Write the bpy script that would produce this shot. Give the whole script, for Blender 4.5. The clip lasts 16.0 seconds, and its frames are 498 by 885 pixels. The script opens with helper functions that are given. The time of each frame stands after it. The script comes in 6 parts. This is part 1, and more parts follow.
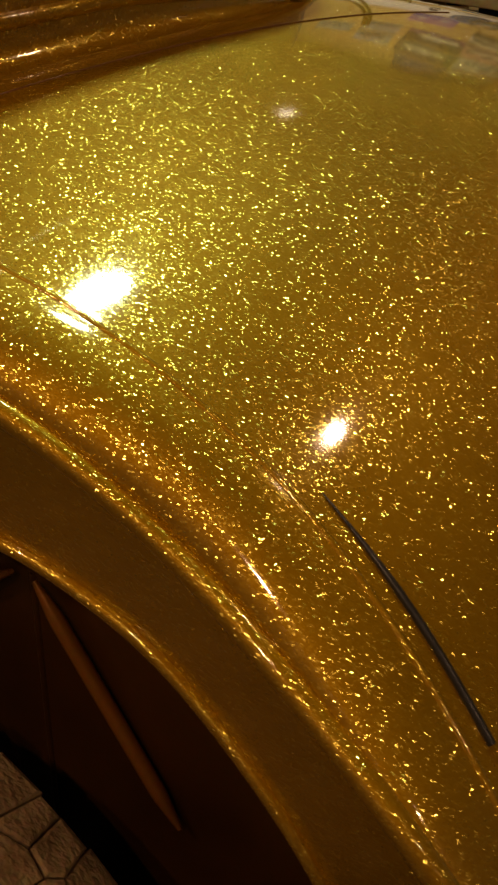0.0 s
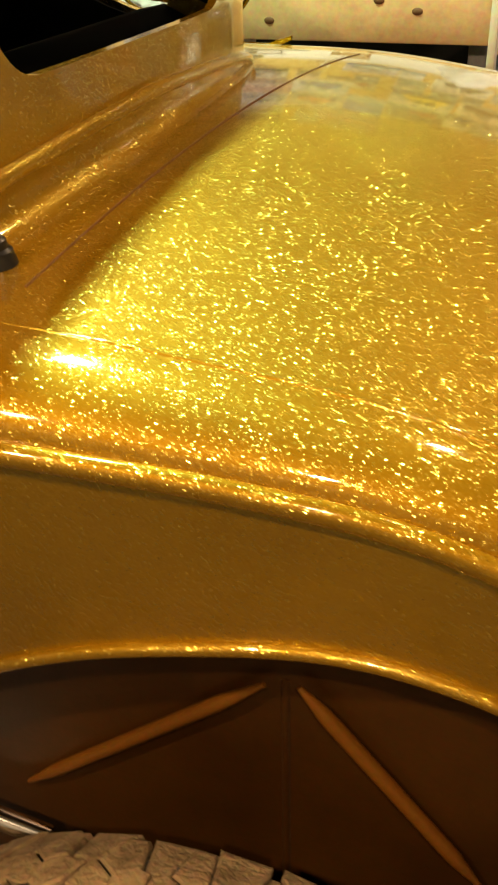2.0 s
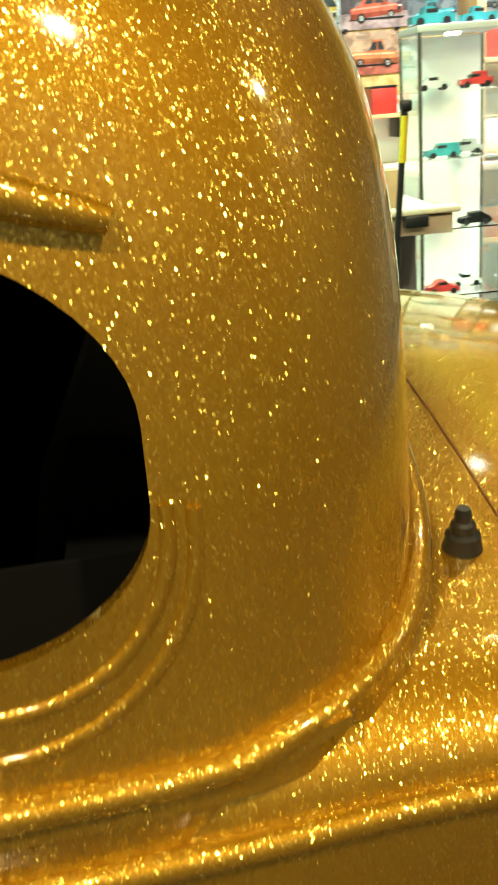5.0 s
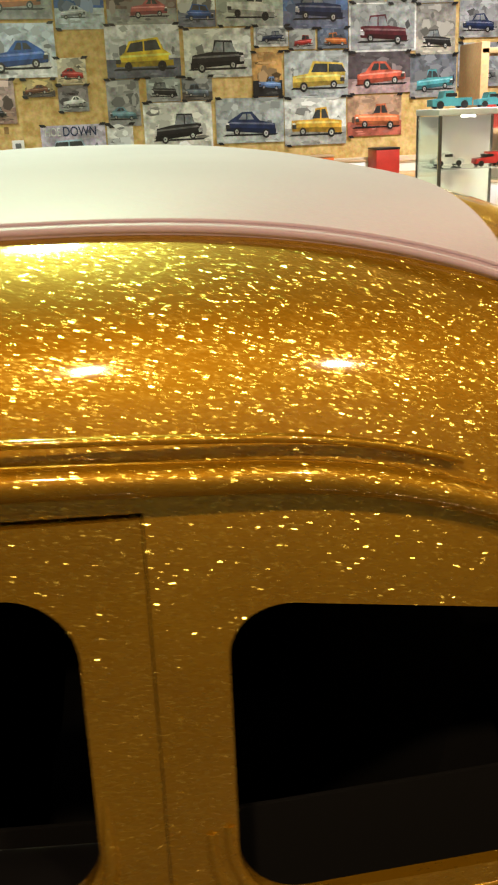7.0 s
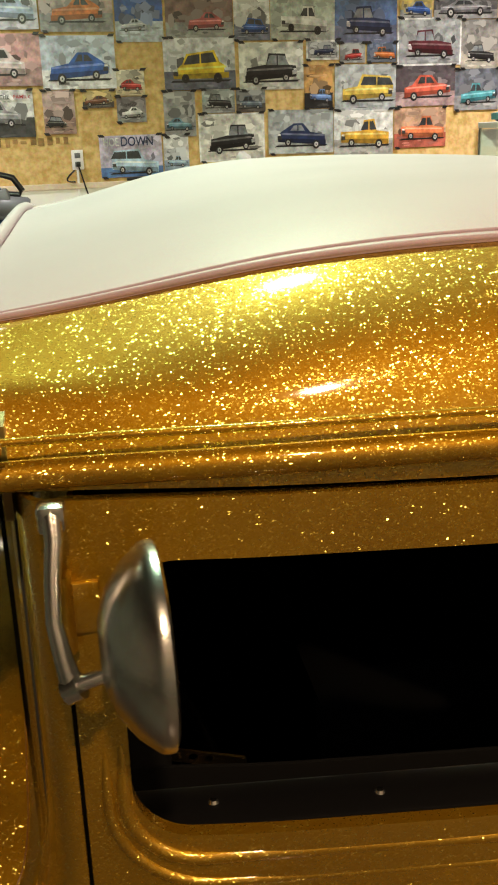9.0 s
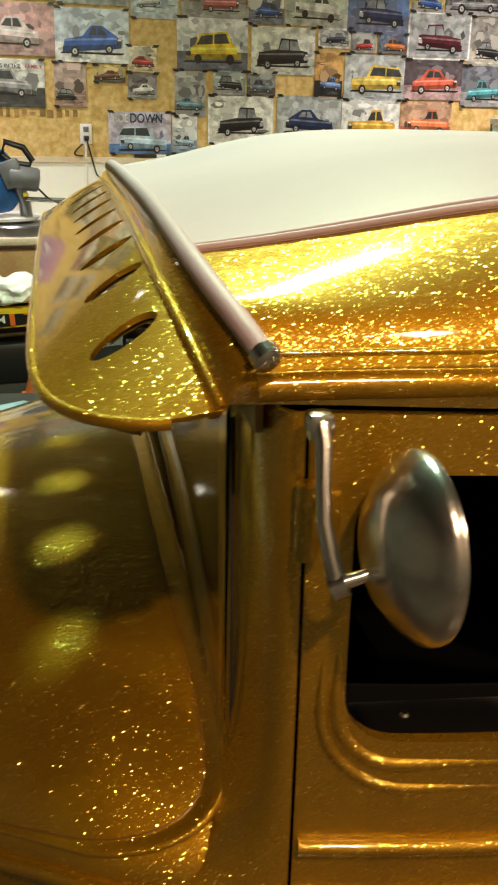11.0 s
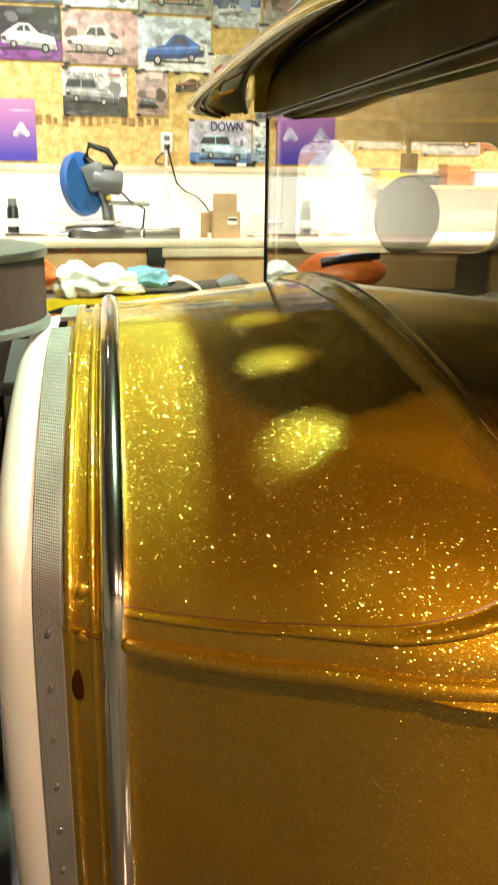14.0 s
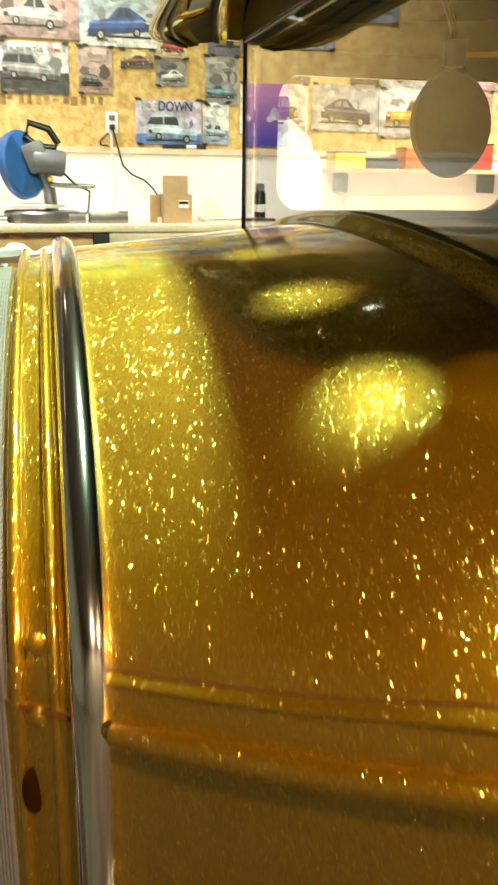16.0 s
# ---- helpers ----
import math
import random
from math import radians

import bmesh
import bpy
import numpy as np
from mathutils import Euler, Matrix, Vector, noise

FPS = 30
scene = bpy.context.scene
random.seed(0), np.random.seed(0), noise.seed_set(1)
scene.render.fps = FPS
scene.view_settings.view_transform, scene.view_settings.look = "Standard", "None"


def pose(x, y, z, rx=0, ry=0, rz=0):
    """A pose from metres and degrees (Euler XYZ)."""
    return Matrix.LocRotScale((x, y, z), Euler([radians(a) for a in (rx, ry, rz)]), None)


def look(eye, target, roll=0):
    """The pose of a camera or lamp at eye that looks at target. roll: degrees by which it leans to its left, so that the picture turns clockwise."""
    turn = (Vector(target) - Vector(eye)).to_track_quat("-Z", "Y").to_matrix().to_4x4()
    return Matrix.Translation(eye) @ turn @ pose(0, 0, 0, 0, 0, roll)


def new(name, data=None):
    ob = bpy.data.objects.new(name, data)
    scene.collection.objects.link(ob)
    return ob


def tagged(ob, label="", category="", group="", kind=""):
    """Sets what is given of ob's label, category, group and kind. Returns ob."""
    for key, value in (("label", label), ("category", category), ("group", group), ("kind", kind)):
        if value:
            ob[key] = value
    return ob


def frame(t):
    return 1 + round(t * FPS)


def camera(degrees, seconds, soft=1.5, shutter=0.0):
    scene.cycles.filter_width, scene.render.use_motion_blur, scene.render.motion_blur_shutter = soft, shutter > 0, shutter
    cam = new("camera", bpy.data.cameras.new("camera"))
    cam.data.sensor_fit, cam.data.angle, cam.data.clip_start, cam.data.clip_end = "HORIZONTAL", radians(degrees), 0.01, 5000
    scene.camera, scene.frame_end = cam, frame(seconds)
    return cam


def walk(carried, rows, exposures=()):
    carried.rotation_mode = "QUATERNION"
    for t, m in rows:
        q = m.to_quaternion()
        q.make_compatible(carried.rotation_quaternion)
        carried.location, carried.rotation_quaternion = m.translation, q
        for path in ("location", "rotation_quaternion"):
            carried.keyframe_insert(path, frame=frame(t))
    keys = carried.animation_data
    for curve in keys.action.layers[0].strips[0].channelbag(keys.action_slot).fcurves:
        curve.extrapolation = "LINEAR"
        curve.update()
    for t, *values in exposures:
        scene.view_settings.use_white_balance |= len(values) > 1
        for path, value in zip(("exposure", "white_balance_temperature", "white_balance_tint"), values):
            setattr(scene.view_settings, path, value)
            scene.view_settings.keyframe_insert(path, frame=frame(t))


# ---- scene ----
cam = camera(29.71, 16.0, 2.0, 0.3)
PATH = [
    (0, look((1.818, -0.567, 1.302), (0.842, 0.783, 0.195), 3.3)),
    (0.5, look((1.732, -0.608, 1.298), (0.857, 0.826, 0.213), 2.9)),
    (1, look((1.666, -0.687, 1.309), (0.969, 0.841, 0.222), 2.4)),
    (1.5, look((1.608, -0.736, 1.327), (1.015, 0.842, 0.25), 0.3)),
    (2, look((1.51, -0.71, 1.333), (0.929, 0.89, 0.282), -1.7)),
    (2.5, look((1.4, -0.682, 1.315), (0.9, 0.951, 0.274), -2.1)),
    (3, look((1.282, -0.721, 1.319), (0.996, 0.964, 0.28), -1.6)),
    (3.5, look((1.19, -0.77, 1.327), (1.02, 0.938, 0.3), -2.6)),
    (4, look((1.121, -0.77, 1.332), (0.915, 0.979, 0.391), -4.8)),
    (4.5, look((1.027, -0.719, 1.339), (0.943, 1.122, 0.584), -4.4)),
    (5, look((0.950, -0.694, 1.370), (1.069, 1.173, 0.698), -4.6)),
    (5.2, look((0.917, -0.668, 1.400), (1.134, 1.163, 0.659), -3.3)),
    (7.3, pose(0.4289, -0.8688, 1.6799, 70.927, 1.980, -8.230)),
    (7.5, pose(0.3612, -0.8756, 1.6853, 71.052, 1.845, -8.011)),
    (8, pose(0.2382, -0.8854, 1.6810, 71.407, 1.674, -8.140)),
    (8.1, pose(0.2107, -0.8869, 1.6798, 71.460, 1.641, -8.260)),
    (10.4, pose(-0.0582, -0.8943, 1.6746, 70.567, 0.394, -12.124)),
    (10.5, pose(-0.0649, -0.8835, 1.6642, 70.587, -0.080, -12.001)),
    (11, pose(-0.1715, -0.9084, 1.6405, 70.605, -1.346, -10.980)),
    (11.5, pose(-0.2512, -0.9302, 1.6055, 70.617, -2.368, -9.822)),
    (12, pose(-0.3101, -0.9356, 1.5864, 68.441, -3.240, -8.835)),
    (12.5, pose(-0.3505, -0.8748, 1.5436, 66.949, -2.642, -8.358)),
    (13, pose(-0.3592, -0.8275, 1.5020, 67.344, -2.486, -8.150)),
    (13.5, pose(-0.3561, -0.8183, 1.4082, 68.427, -2.226, -8.352)),
    (14, pose(-0.3507, -0.7944, 1.3255, 73.884, -0.678, -8.150)),
    (14.5, pose(-0.3536, -0.7617, 1.2407, 80.065, 0.200, -7.108)),
    (15, pose(-0.3486, -0.7087, 1.1526, 81.466, 0.320, -7.531)),
    (15.5, pose(-0.3481, -0.6307, 1.1493, 78.769, 0.188, -7.952)),
    (16, pose(-0.3657, -0.5160, 1.2248, 73.916, -0.689, -11.585)),
]
EXPOSURES = [(0, -1.9, 7400, 27), (0.5, -1.55, 7400, 24), (1.0, -0.8, 7200, 18), (1.5, -0.2, 6900, 13), (2.0, -0.05, 6400, 6), (3.5, 0.1, 5950, -12), (5.0, 0.2, 5500, -18), (7.5, -0.65, 6200, 10),
             (10.5, -0.4, 6200, 10), (11.5, -0.65, 6500, 13), (12, -0.65, 6500, 14), (13, 0.2, 6400, 9), (14.5, 0.6, 6200, 8), (16, 0.45, 6300, 8)]
walk(cam, PATH, EXPOSURES)

# ---- world and lights ----
world = bpy.data.worlds.new("world")
scene.world = world
world.use_nodes = True
world.node_tree.nodes["Background"].inputs[0].default_value = (0.02, 0.018, 0.015, 1)
world.node_tree.nodes["Background"].inputs[1].default_value = 1.0
scene.view_settings.exposure = 0.0


def area_lamp(name, at, sx, sy, power, color, spread):
    """A lamp that shines straight down."""
    data = bpy.data.lights.new(name, "AREA")
    data.shape, data.size, data.size_y, data.energy, data.color, data.spread = "ELLIPSE", sx, sy, power, color, radians(spread)
    ob = new(name, data)
    ob.matrix_world = pose(*at)
    return ob


LAMP_A = (0.20, 1.27, 3.47)
LAMP_B = (0.10, -2.20, 3.47)
LAMP_C = (2.25, 1.60, 3.47)
LAMP_D = (2.10, -2.30, 3.47)
# E and F are unseen, added to light the poster wall and miss the car.
LAMP_E = (-1.10, 4.20, 3.47)
LAMP_F = (2.90, 4.10, 3.47)
LAMP_H = (4.60, -0.75, 3.47)
WARM = (1.0, 0.66, 0.37)
COOL = (1.0, 0.92, 0.87)
for place, power, wide, long, tint, spread in ((LAMP_A, 170, 0.22, 0.30, (0.70, 1.0, 0.62), 180), (LAMP_B, 135, 0.15, 0.15, WARM, 180), (LAMP_C, 48, 0.15, 0.15, WARM, 180),
                                               (LAMP_D, 110, 0.15, 0.15, WARM, 180), (LAMP_E, 54, 0.15, 0.15, COOL, 115), (LAMP_F, 112, 0.15, 0.15, COOL, 115), (LAMP_H, 65, 0.15, 0.15, WARM, 180)):
    area_lamp("ceiling_lamp_light", place, wide, long, power, tint, spread)

# ---- materials ----


def mat(name, color, rough=0.5, metal=0.0, **k):
    m = bpy.data.materials.new(name)
    m.use_nodes = True
    b = m.node_tree.nodes["Principled BSDF"]
    b.inputs["Base Color"].default_value = (*color, 1)
    b.inputs["Roughness"].default_value = rough
    b.inputs["Metallic"].default_value = metal
    for key, v in k.items():
        b.inputs[key.replace("_", " ")].default_value = v
    return m


def nodes(m):
    return m.node_tree.nodes, m.node_tree.links, m.node_tree.nodes["Principled BSDF"]


def mottled(name, color_a, color_b, scale, rough=0.6, bump=0.2, bump_scale=None, metal=0.0, detail=4.0, **k):
    """A surface with broad and fine variation of colour and a fine relief."""
    m = mat(name, color_a, rough, metal, **k)
    n, l, b = nodes(m)
    co = n.new("ShaderNodeTexCoord")
    broad, fine = n.new("ShaderNodeTexNoise"), n.new("ShaderNodeTexNoise")
    broad.inputs["Scale"].default_value, broad.inputs["Detail"].default_value = scale, detail
    fine.inputs["Scale"].default_value, fine.inputs["Detail"].default_value = bump_scale or scale * 12, 5
    ramp = n.new("ShaderNodeValToRGB")
    ramp.color_ramp.elements[0].position, ramp.color_ramp.elements[1].position = 0.35, 0.65
    ramp.color_ramp.elements[0].color, ramp.color_ramp.elements[1].color = (*color_a, 1), (*color_b, 1)
    bp = n.new("ShaderNodeBump")
    bp.inputs["Strength"].default_value, bp.inputs["Distance"].default_value = bump, 0.004
    mix = n.new("ShaderNodeMix")
    mix.data_type, mix.blend_type = "RGBA", "OVERLAY"
    mix.inputs["Factor"].default_value = 0.35
    l.new(co.outputs["Object"], broad.inputs["Vector"])
    l.new(co.outputs["Object"], fine.inputs["Vector"])
    l.new(broad.outputs["Fac"], ramp.inputs["Fac"])
    l.new(ramp.outputs["Color"], mix.inputs[6])
    l.new(fine.outputs["Color"], mix.inputs[7])
    l.new(mix.outputs[2], b.inputs["Base Color"])
    l.new(fine.outputs["Fac"], bp.inputs["Height"])
    l.new(bp.outputs["Normal"], b.inputs["Normal"])
    return m


def math_node(n, l, op, a, b=None):
    m = n.new("ShaderNodeMath")
    m.operation = op
    for slot, v in zip(m.inputs, (a, b)):
        if v is None:
            continue
        if isinstance(v, (int, float)):
            slot.default_value = v
        else:
            l.new(v, slot)
    return m.outputs[0]


def flake_paint(name, deep, scale, tilt, glint):
    """Candy gold lacquer over metal flake: an even golden ground, single flakes glinting out of level, a smooth clear coat."""
    m = mat(name, deep, 0.58, 0.80, Specular_IOR_Level=0.1, Coat_Weight=1.0, Coat_Roughness=0.06, Coat_IOR=1.45)
    n, l, b = nodes(m)
    geo, co = n.new("ShaderNodeNewGeometry"), n.new("ShaderNodeTexCoord")
    cells = n.new("ShaderNodeTexVoronoi")
    cells.inputs["Scale"].default_value = scale
    l.new(co.outputs["Object"], cells.inputs["Vector"])
    white = n.new("ShaderNodeTexWhiteNoise")
    white.noise_dimensions = "3D"
    l.new(cells.outputs["Position"], white.inputs["Vector"])
    spread = math_node(n, l, "MULTIPLY", math_node(n, l, "POWER", white.outputs["Value"], 1.0), tilt)
    sub = n.new("ShaderNodeVectorMath")
    sub.operation = "SUBTRACT"
    sub.inputs[1].default_value = (0.5, 0.5, 0.5)
    l.new(cells.outputs["Color"], sub.inputs[0])
    mul = n.new("ShaderNodeVectorMath")
    mul.operation = "SCALE"
    l.new(spread, mul.inputs["Scale"])
    unit = n.new("ShaderNodeVectorMath")
    unit.operation = "NORMALIZE"
    l.new(sub.outputs[0], unit.inputs[0])
    l.new(unit.outputs[0], mul.inputs[0])
    add = n.new("ShaderNodeVectorMath")
    add.operation = "ADD"
    l.new(geo.outputs["Normal"], add.inputs[0])
    l.new(mul.outputs[0], add.inputs[1])
    norm = n.new("ShaderNodeVectorMath")
    norm.operation = "NORMALIZE"
    l.new(add.outputs[0], norm.inputs[0])
    broad = n.new("ShaderNodeTexNoise")
    broad.inputs["Scale"].default_value, broad.inputs["Detail"].default_value = 7.0, 5.0
    l.new(co.outputs["Object"], broad.inputs["Vector"])
    hue = n.new("ShaderNodeMix")
    hue.data_type = "RGBA"
    hue.inputs[6].default_value = (deep[0] * 0.80, deep[1] * 0.72, deep[2] * 0.8, 1)
    hue.inputs[7].default_value = (deep[0] * 1.3, deep[1] * 1.4, deep[2] * 1.2, 1)
    l.new(broad.outputs["Fac"], hue.inputs["Factor"])
    l.new(hue.outputs[2], b.inputs["Base Color"])
    glints = n.new("ShaderNodeBsdfAnisotropic")
    glints.inputs["Roughness"].default_value = 0.155
    l.new(norm.outputs[0], glints.inputs["Normal"])
    vary = n.new("ShaderNodeSeparateColor")
    l.new(white.outputs["Color"], vary.inputs[0])
    level = math_node(n, l, "ADD", math_node(n, l, "MULTIPLY", math_node(n, l, "POWER", vary.outputs[2], 2.0), 1.0), 0.45)
    bright = n.new("ShaderNodeVectorMath")
    bright.operation = "SCALE"
    bright.inputs[0].default_value = glint
    l.new(level, bright.inputs["Scale"])
    l.new(bright.outputs[0], glints.inputs["Color"])
    total = n.new("ShaderNodeAddShader")
    l.new(b.outputs[0], total.inputs[0])
    l.new(glints.outputs[0], total.inputs[1])
    l.new(total.outputs[0], n["Material Output"].inputs["Surface"])
    return m


GOLD = flake_paint("gold_flake", (0.245, 0.120, 0.0011), 1000, 0.64, (0.32, 0.28, 0.052))
CHROME = mat("chrome", (0.88, 0.88, 0.87), 0.12, 1.0)
ALU = mottled("polished_aluminium", (0.62, 0.62, 0.60), (0.72, 0.72, 0.70), 30, 0.22, 0.05, metal=1.0)
BLACK = mat("black_plastic", (0.012, 0.012, 0.013), 0.35)
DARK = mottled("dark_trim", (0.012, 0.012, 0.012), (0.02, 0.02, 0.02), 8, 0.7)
RUBBER = mottled("rubber", (0.014, 0.014, 0.014), (0.025, 0.024, 0.023), 14, 0.65)
WHITE_VINYL = mottled("white_vinyl", (0.37, 0.285, 0.345), (0.41, 0.315, 0.38), 3, 0.55, 0.12, 900)
WHITE_PAINT = mottled("white_paint", (0.80, 0.76, 0.76), (0.86, 0.82, 0.82), 2, 0.35, 0.03)
WEBBING = mottled("grey_webbing", (0.19, 0.18, 0.18), (0.26, 0.25, 0.25), 14, 0.9, 0.6, 260)
n_, l_, b_ = nodes(WEBBING)
bump_ = b_.inputs["Normal"].links[0].from_node
weave = []
for direction in ("Z", "X"):
    wave_ = n_.new("ShaderNodeTexWave")
    wave_.bands_direction = direction
    wave_.inputs["Scale"].default_value = 150.0
    co_ = n_.new("ShaderNodeTexCoord")
    l_.new(co_.outputs["Object"], wave_.inputs["Vector"])
    weave.append(wave_.outputs["Fac"])
woven = math_node(n_, l_, "MULTIPLY", weave[0], weave[1])
l_.new(woven, bump_.inputs["Height"])
bump_.inputs["Strength"].default_value = 0.45
OSB = mottled("osb_board", (0.52, 0.32, 0.09), (0.74, 0.53, 0.22), 22, 0.7, 0.4, 60, detail=8.0)
# Grey walls and ceiling stay out of view, darkened to lower the bounced light.
GREY_WALL = mottled("grey_wall", (0.12, 0.11, 0.10), (0.17, 0.155, 0.14), 1.2, 0.8)
WALL_WHITE = mottled("white_wall", (0.80, 0.78, 0.73), (0.86, 0.84, 0.79), 1.5, 0.7)
WOOD = mottled("pine_wood", (0.52, 0.30, 0.13), (0.66, 0.42, 0.20), 5, 0.6)
PALE_WOOD = mottled("pale_wood", (0.62, 0.50, 0.36), (0.74, 0.62, 0.47), 5, 0.6)
FLOOR_MAT = mottled("concrete", (0.05, 0.045, 0.040), (0.08, 0.072, 0.064), 1.5, 0.1, 0.05)
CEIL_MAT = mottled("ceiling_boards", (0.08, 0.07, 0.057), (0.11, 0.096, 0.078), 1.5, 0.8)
MUD = mottled("dry_mud", (0.13, 0.080, 0.032), (0.27, 0.185, 0.09), 30, 0.95, 1.0, 170, detail=8.0)
GLASS = mat("glass", (1, 1, 1), 0.0, 0.0, Transmission_Weight=1.0, IOR=1.32)

def coloured(name, color, rough=0.5, metal=0.0):
    """A plain-coloured surface with slight unevenness."""
    dark = tuple(c * 0.8 for c in color)
    return mottled(name, dark, color, 11, rough, 0.05, 180, metal)


KNOT = coloured("wood_knot", (0.16, 0.07, 0.025), 0.6)
BAREGREY = coloured("bare_steel", (0.30, 0.30, 0.30), 0.35, 0.9)
YELLOW = coloured("yellow_plastic", (0.80, 0.56, 0.02), 0.3)
ORANGE = coloured("orange_plastic", (0.75, 0.16, 0.03), 0.35)
REDP = coloured("red_plastic", (0.50, 0.04, 0.03), 0.35)
BLUEP = coloured("blue_plastic", (0.03, 0.11, 0.33), 0.3)
CARD = coloured("cardboard", (0.50, 0.33, 0.18), 0.8)
BAGWHITE = mottled("thin_white_plastic", (0.70, 0.68, 0.66), (0.82, 0.81, 0.80), 8, 0.35, 0.5, 30)
# The cabin's darkness is put into this near black, so lining and seats vanish.
CABIN_BLACK = mat("cabin_black", (0.004, 0.004, 0.004), 0.9, Specular_IOR_Level=0.08)
LEDGE = mat("black_gloss", (0.0045, 0.0045, 0.005), 0.28)
PAPER = coloured("pleated_paper", (0.13, 0.125, 0.13), 0.8)
GREYPLATE = coloured("grey_plastic", (0.16, 0.16, 0.17), 0.45)
LENS = mat("lamp_glass", (1, 1, 1), 0.4)
LENS.node_tree.nodes["Principled BSDF"].inputs["Emission Color"].default_value = (1.0, 0.92, 0.7, 1)
LENS.node_tree.nodes["Principled BSDF"].inputs["Emission Strength"].default_value = 12.0

# ---- building blocks ----


def empty(name, at=(0, 0, 0)):
    ob = new(name)
    ob.location = at
    return ob


def part(name, bm, material, parent=None, label="", smooth=True):
    me = bpy.data.meshes.new(name)
    bmesh.ops.recalc_face_normals(bm, faces=bm.faces)
    bm.to_mesh(me)
    bm.free()
    if smooth:
        for p in me.polygons:
            p.use_smooth = True
        me.set_sharp_from_angle(angle=radians(38))
    me.materials.append(material)
    ob = new(name, me)
    if parent:
        ob.parent = parent
        ob.matrix_parent_inverse = Matrix.Translation(-parent.location)
    if label:
        ob["label"] = label
    return ob


def thing(name, label, category, group="", kind="", at=(0, 0, 0)):
    return tagged(empty(name, at), label, category, group, kind)


def box(bm, c, size, m=None, bevel=0.0):
    g = bmesh.ops.create_cube(bm, size=1.0)
    mat4 = Matrix.Translation(c) @ (m or Matrix()) @ Matrix.Diagonal((*size, 1))
    bmesh.ops.transform(bm, matrix=mat4, verts=g["verts"])
    if bevel:
        es = list({e for v in g["verts"] for e in v.link_edges})
        bmesh.ops.bevel(bm, geom=es, offset=bevel, segments=2, affect="EDGES", profile=0.5)
    return bm


def boxed(c, size, m=None, bevel=0.004):
    return box(bmesh.new(), c, size, m, bevel)


def grid(fn, nu, nv, thick=0.0, closed=False):
    """A sheet of nu x nv points from fn(u, v), u and v from 0 to 1, with a thickness put on its inner side."""
    bm = bmesh.new()
    vs = [[bm.verts.new(fn(i / (nu - 1), j / (nv - 1))) for j in range(nv)] for i in range(nu)]
    for i in range(nu - 1):
        for j in range(nv - 1):
            bm.faces.new((vs[i][j], vs[i + 1][j], vs[i + 1][j + 1], vs[i][j + 1]))
    if thick:
        bmesh.ops.recalc_face_normals(bm, faces=bm.faces)
        bmesh.ops.solidify(bm, geom=bm.faces[:], thickness=thick)
    return bm


def tube(points, radius, segs=10, closed=False, flat=1.0, bm=None, taper=None):
    """A rod along points; flat squeezes it across its second axis."""
    bm = bm or bmesh.new()
    pts = [Vector(p) for p in points]
    n, rings, up = len(pts), [], Vector((0.123, 0.31, 1)).normalized()
    for i, p in enumerate(pts):
        a = pts[(i - 1) % n] if closed or i else p
        b = pts[(i + 1) % n] if closed or i < n - 1 else p
        d = (b - a).normalized()
        side = d.cross(up)
        side = side.normalized() if side.length > 1e-4 else Vector((1, 0, 0))
        top = side.cross(d).normalized()
        up = up if closed else top
        r = radius if taper is None else radius * taper(i / max(1, n - 1))
        rings.append([bm.verts.new(p + r * (math.cos(k * math.tau / segs) * side + flat * math.sin(k * math.tau / segs) * top)) for k in range(segs)])
    for i in range(n if closed else n - 1):
        for k in range(segs):
            q = (k + 1) % segs
            bm.faces.new((rings[i][k], rings[i][q], rings[(i + 1) % n][q], rings[(i + 1) % n][k]))
    if not closed:
        bm.faces.new(rings[0][::-1])
        bm.faces.new(rings[-1])
    return bm


def lathe(profile, segs, m=None, bm=None):
    """A turned body: profile of (radius, height) about z, laid by the matrix m."""
    bm = bm or bmesh.new()
    m = m or Matrix()
    rings = []
    for r, h in profile:
        if r < 1e-6:
            rings.append([bm.verts.new(m @ Vector((0, 0, h)))])
        else:
            rings.append([bm.verts.new(m @ Vector((r * math.cos(k * math.tau / segs), r * math.sin(k * math.tau / segs), h))) for k in range(segs)])
    for a, b in zip(rings, rings[1:]):
        for k in range(segs):
            q = (k + 1) % segs
            if len(a) == 1 and len(b) == 1:
                continue
            if len(a) == 1:
                bm.faces.new((a[0], b[q], b[k]))
            elif len(b) == 1:
                bm.faces.new((a[k], a[q], b[0]))
            else:
                bm.faces.new((a[k], a[q], b[q], b[k]))
    return bm


def curve(table):
    """A smooth function through (x, value) pairs."""
    xs, ys = [a for a, _ in table], [b for _, b in table]
    ms = []
    for i in range(len(xs)):
        lo, hi = max(0, i - 1), min(len(xs) - 1, i + 1)
        ms.append((ys[hi] - ys[lo]) / (xs[hi] - xs[lo]))

    def value(x):
        if x <= xs[0]:
            return ys[0] + ms[0] * (x - xs[0])
        if x >= xs[-1]:
            return ys[-1] + ms[-1] * (x - xs[-1])
        i = next(k for k in range(len(xs) - 1) if x <= xs[k + 1])
        h = xs[i + 1] - xs[i]
        t = (x - xs[i]) / h
        return (2 * t**3 - 3 * t * t + 1) * ys[i] + (t**3 - 2 * t * t + t) * h * ms[i] + (3 * t * t - 2 * t**3) * ys[i + 1] + (t**3 - t * t) * h * ms[i + 1]

    return value


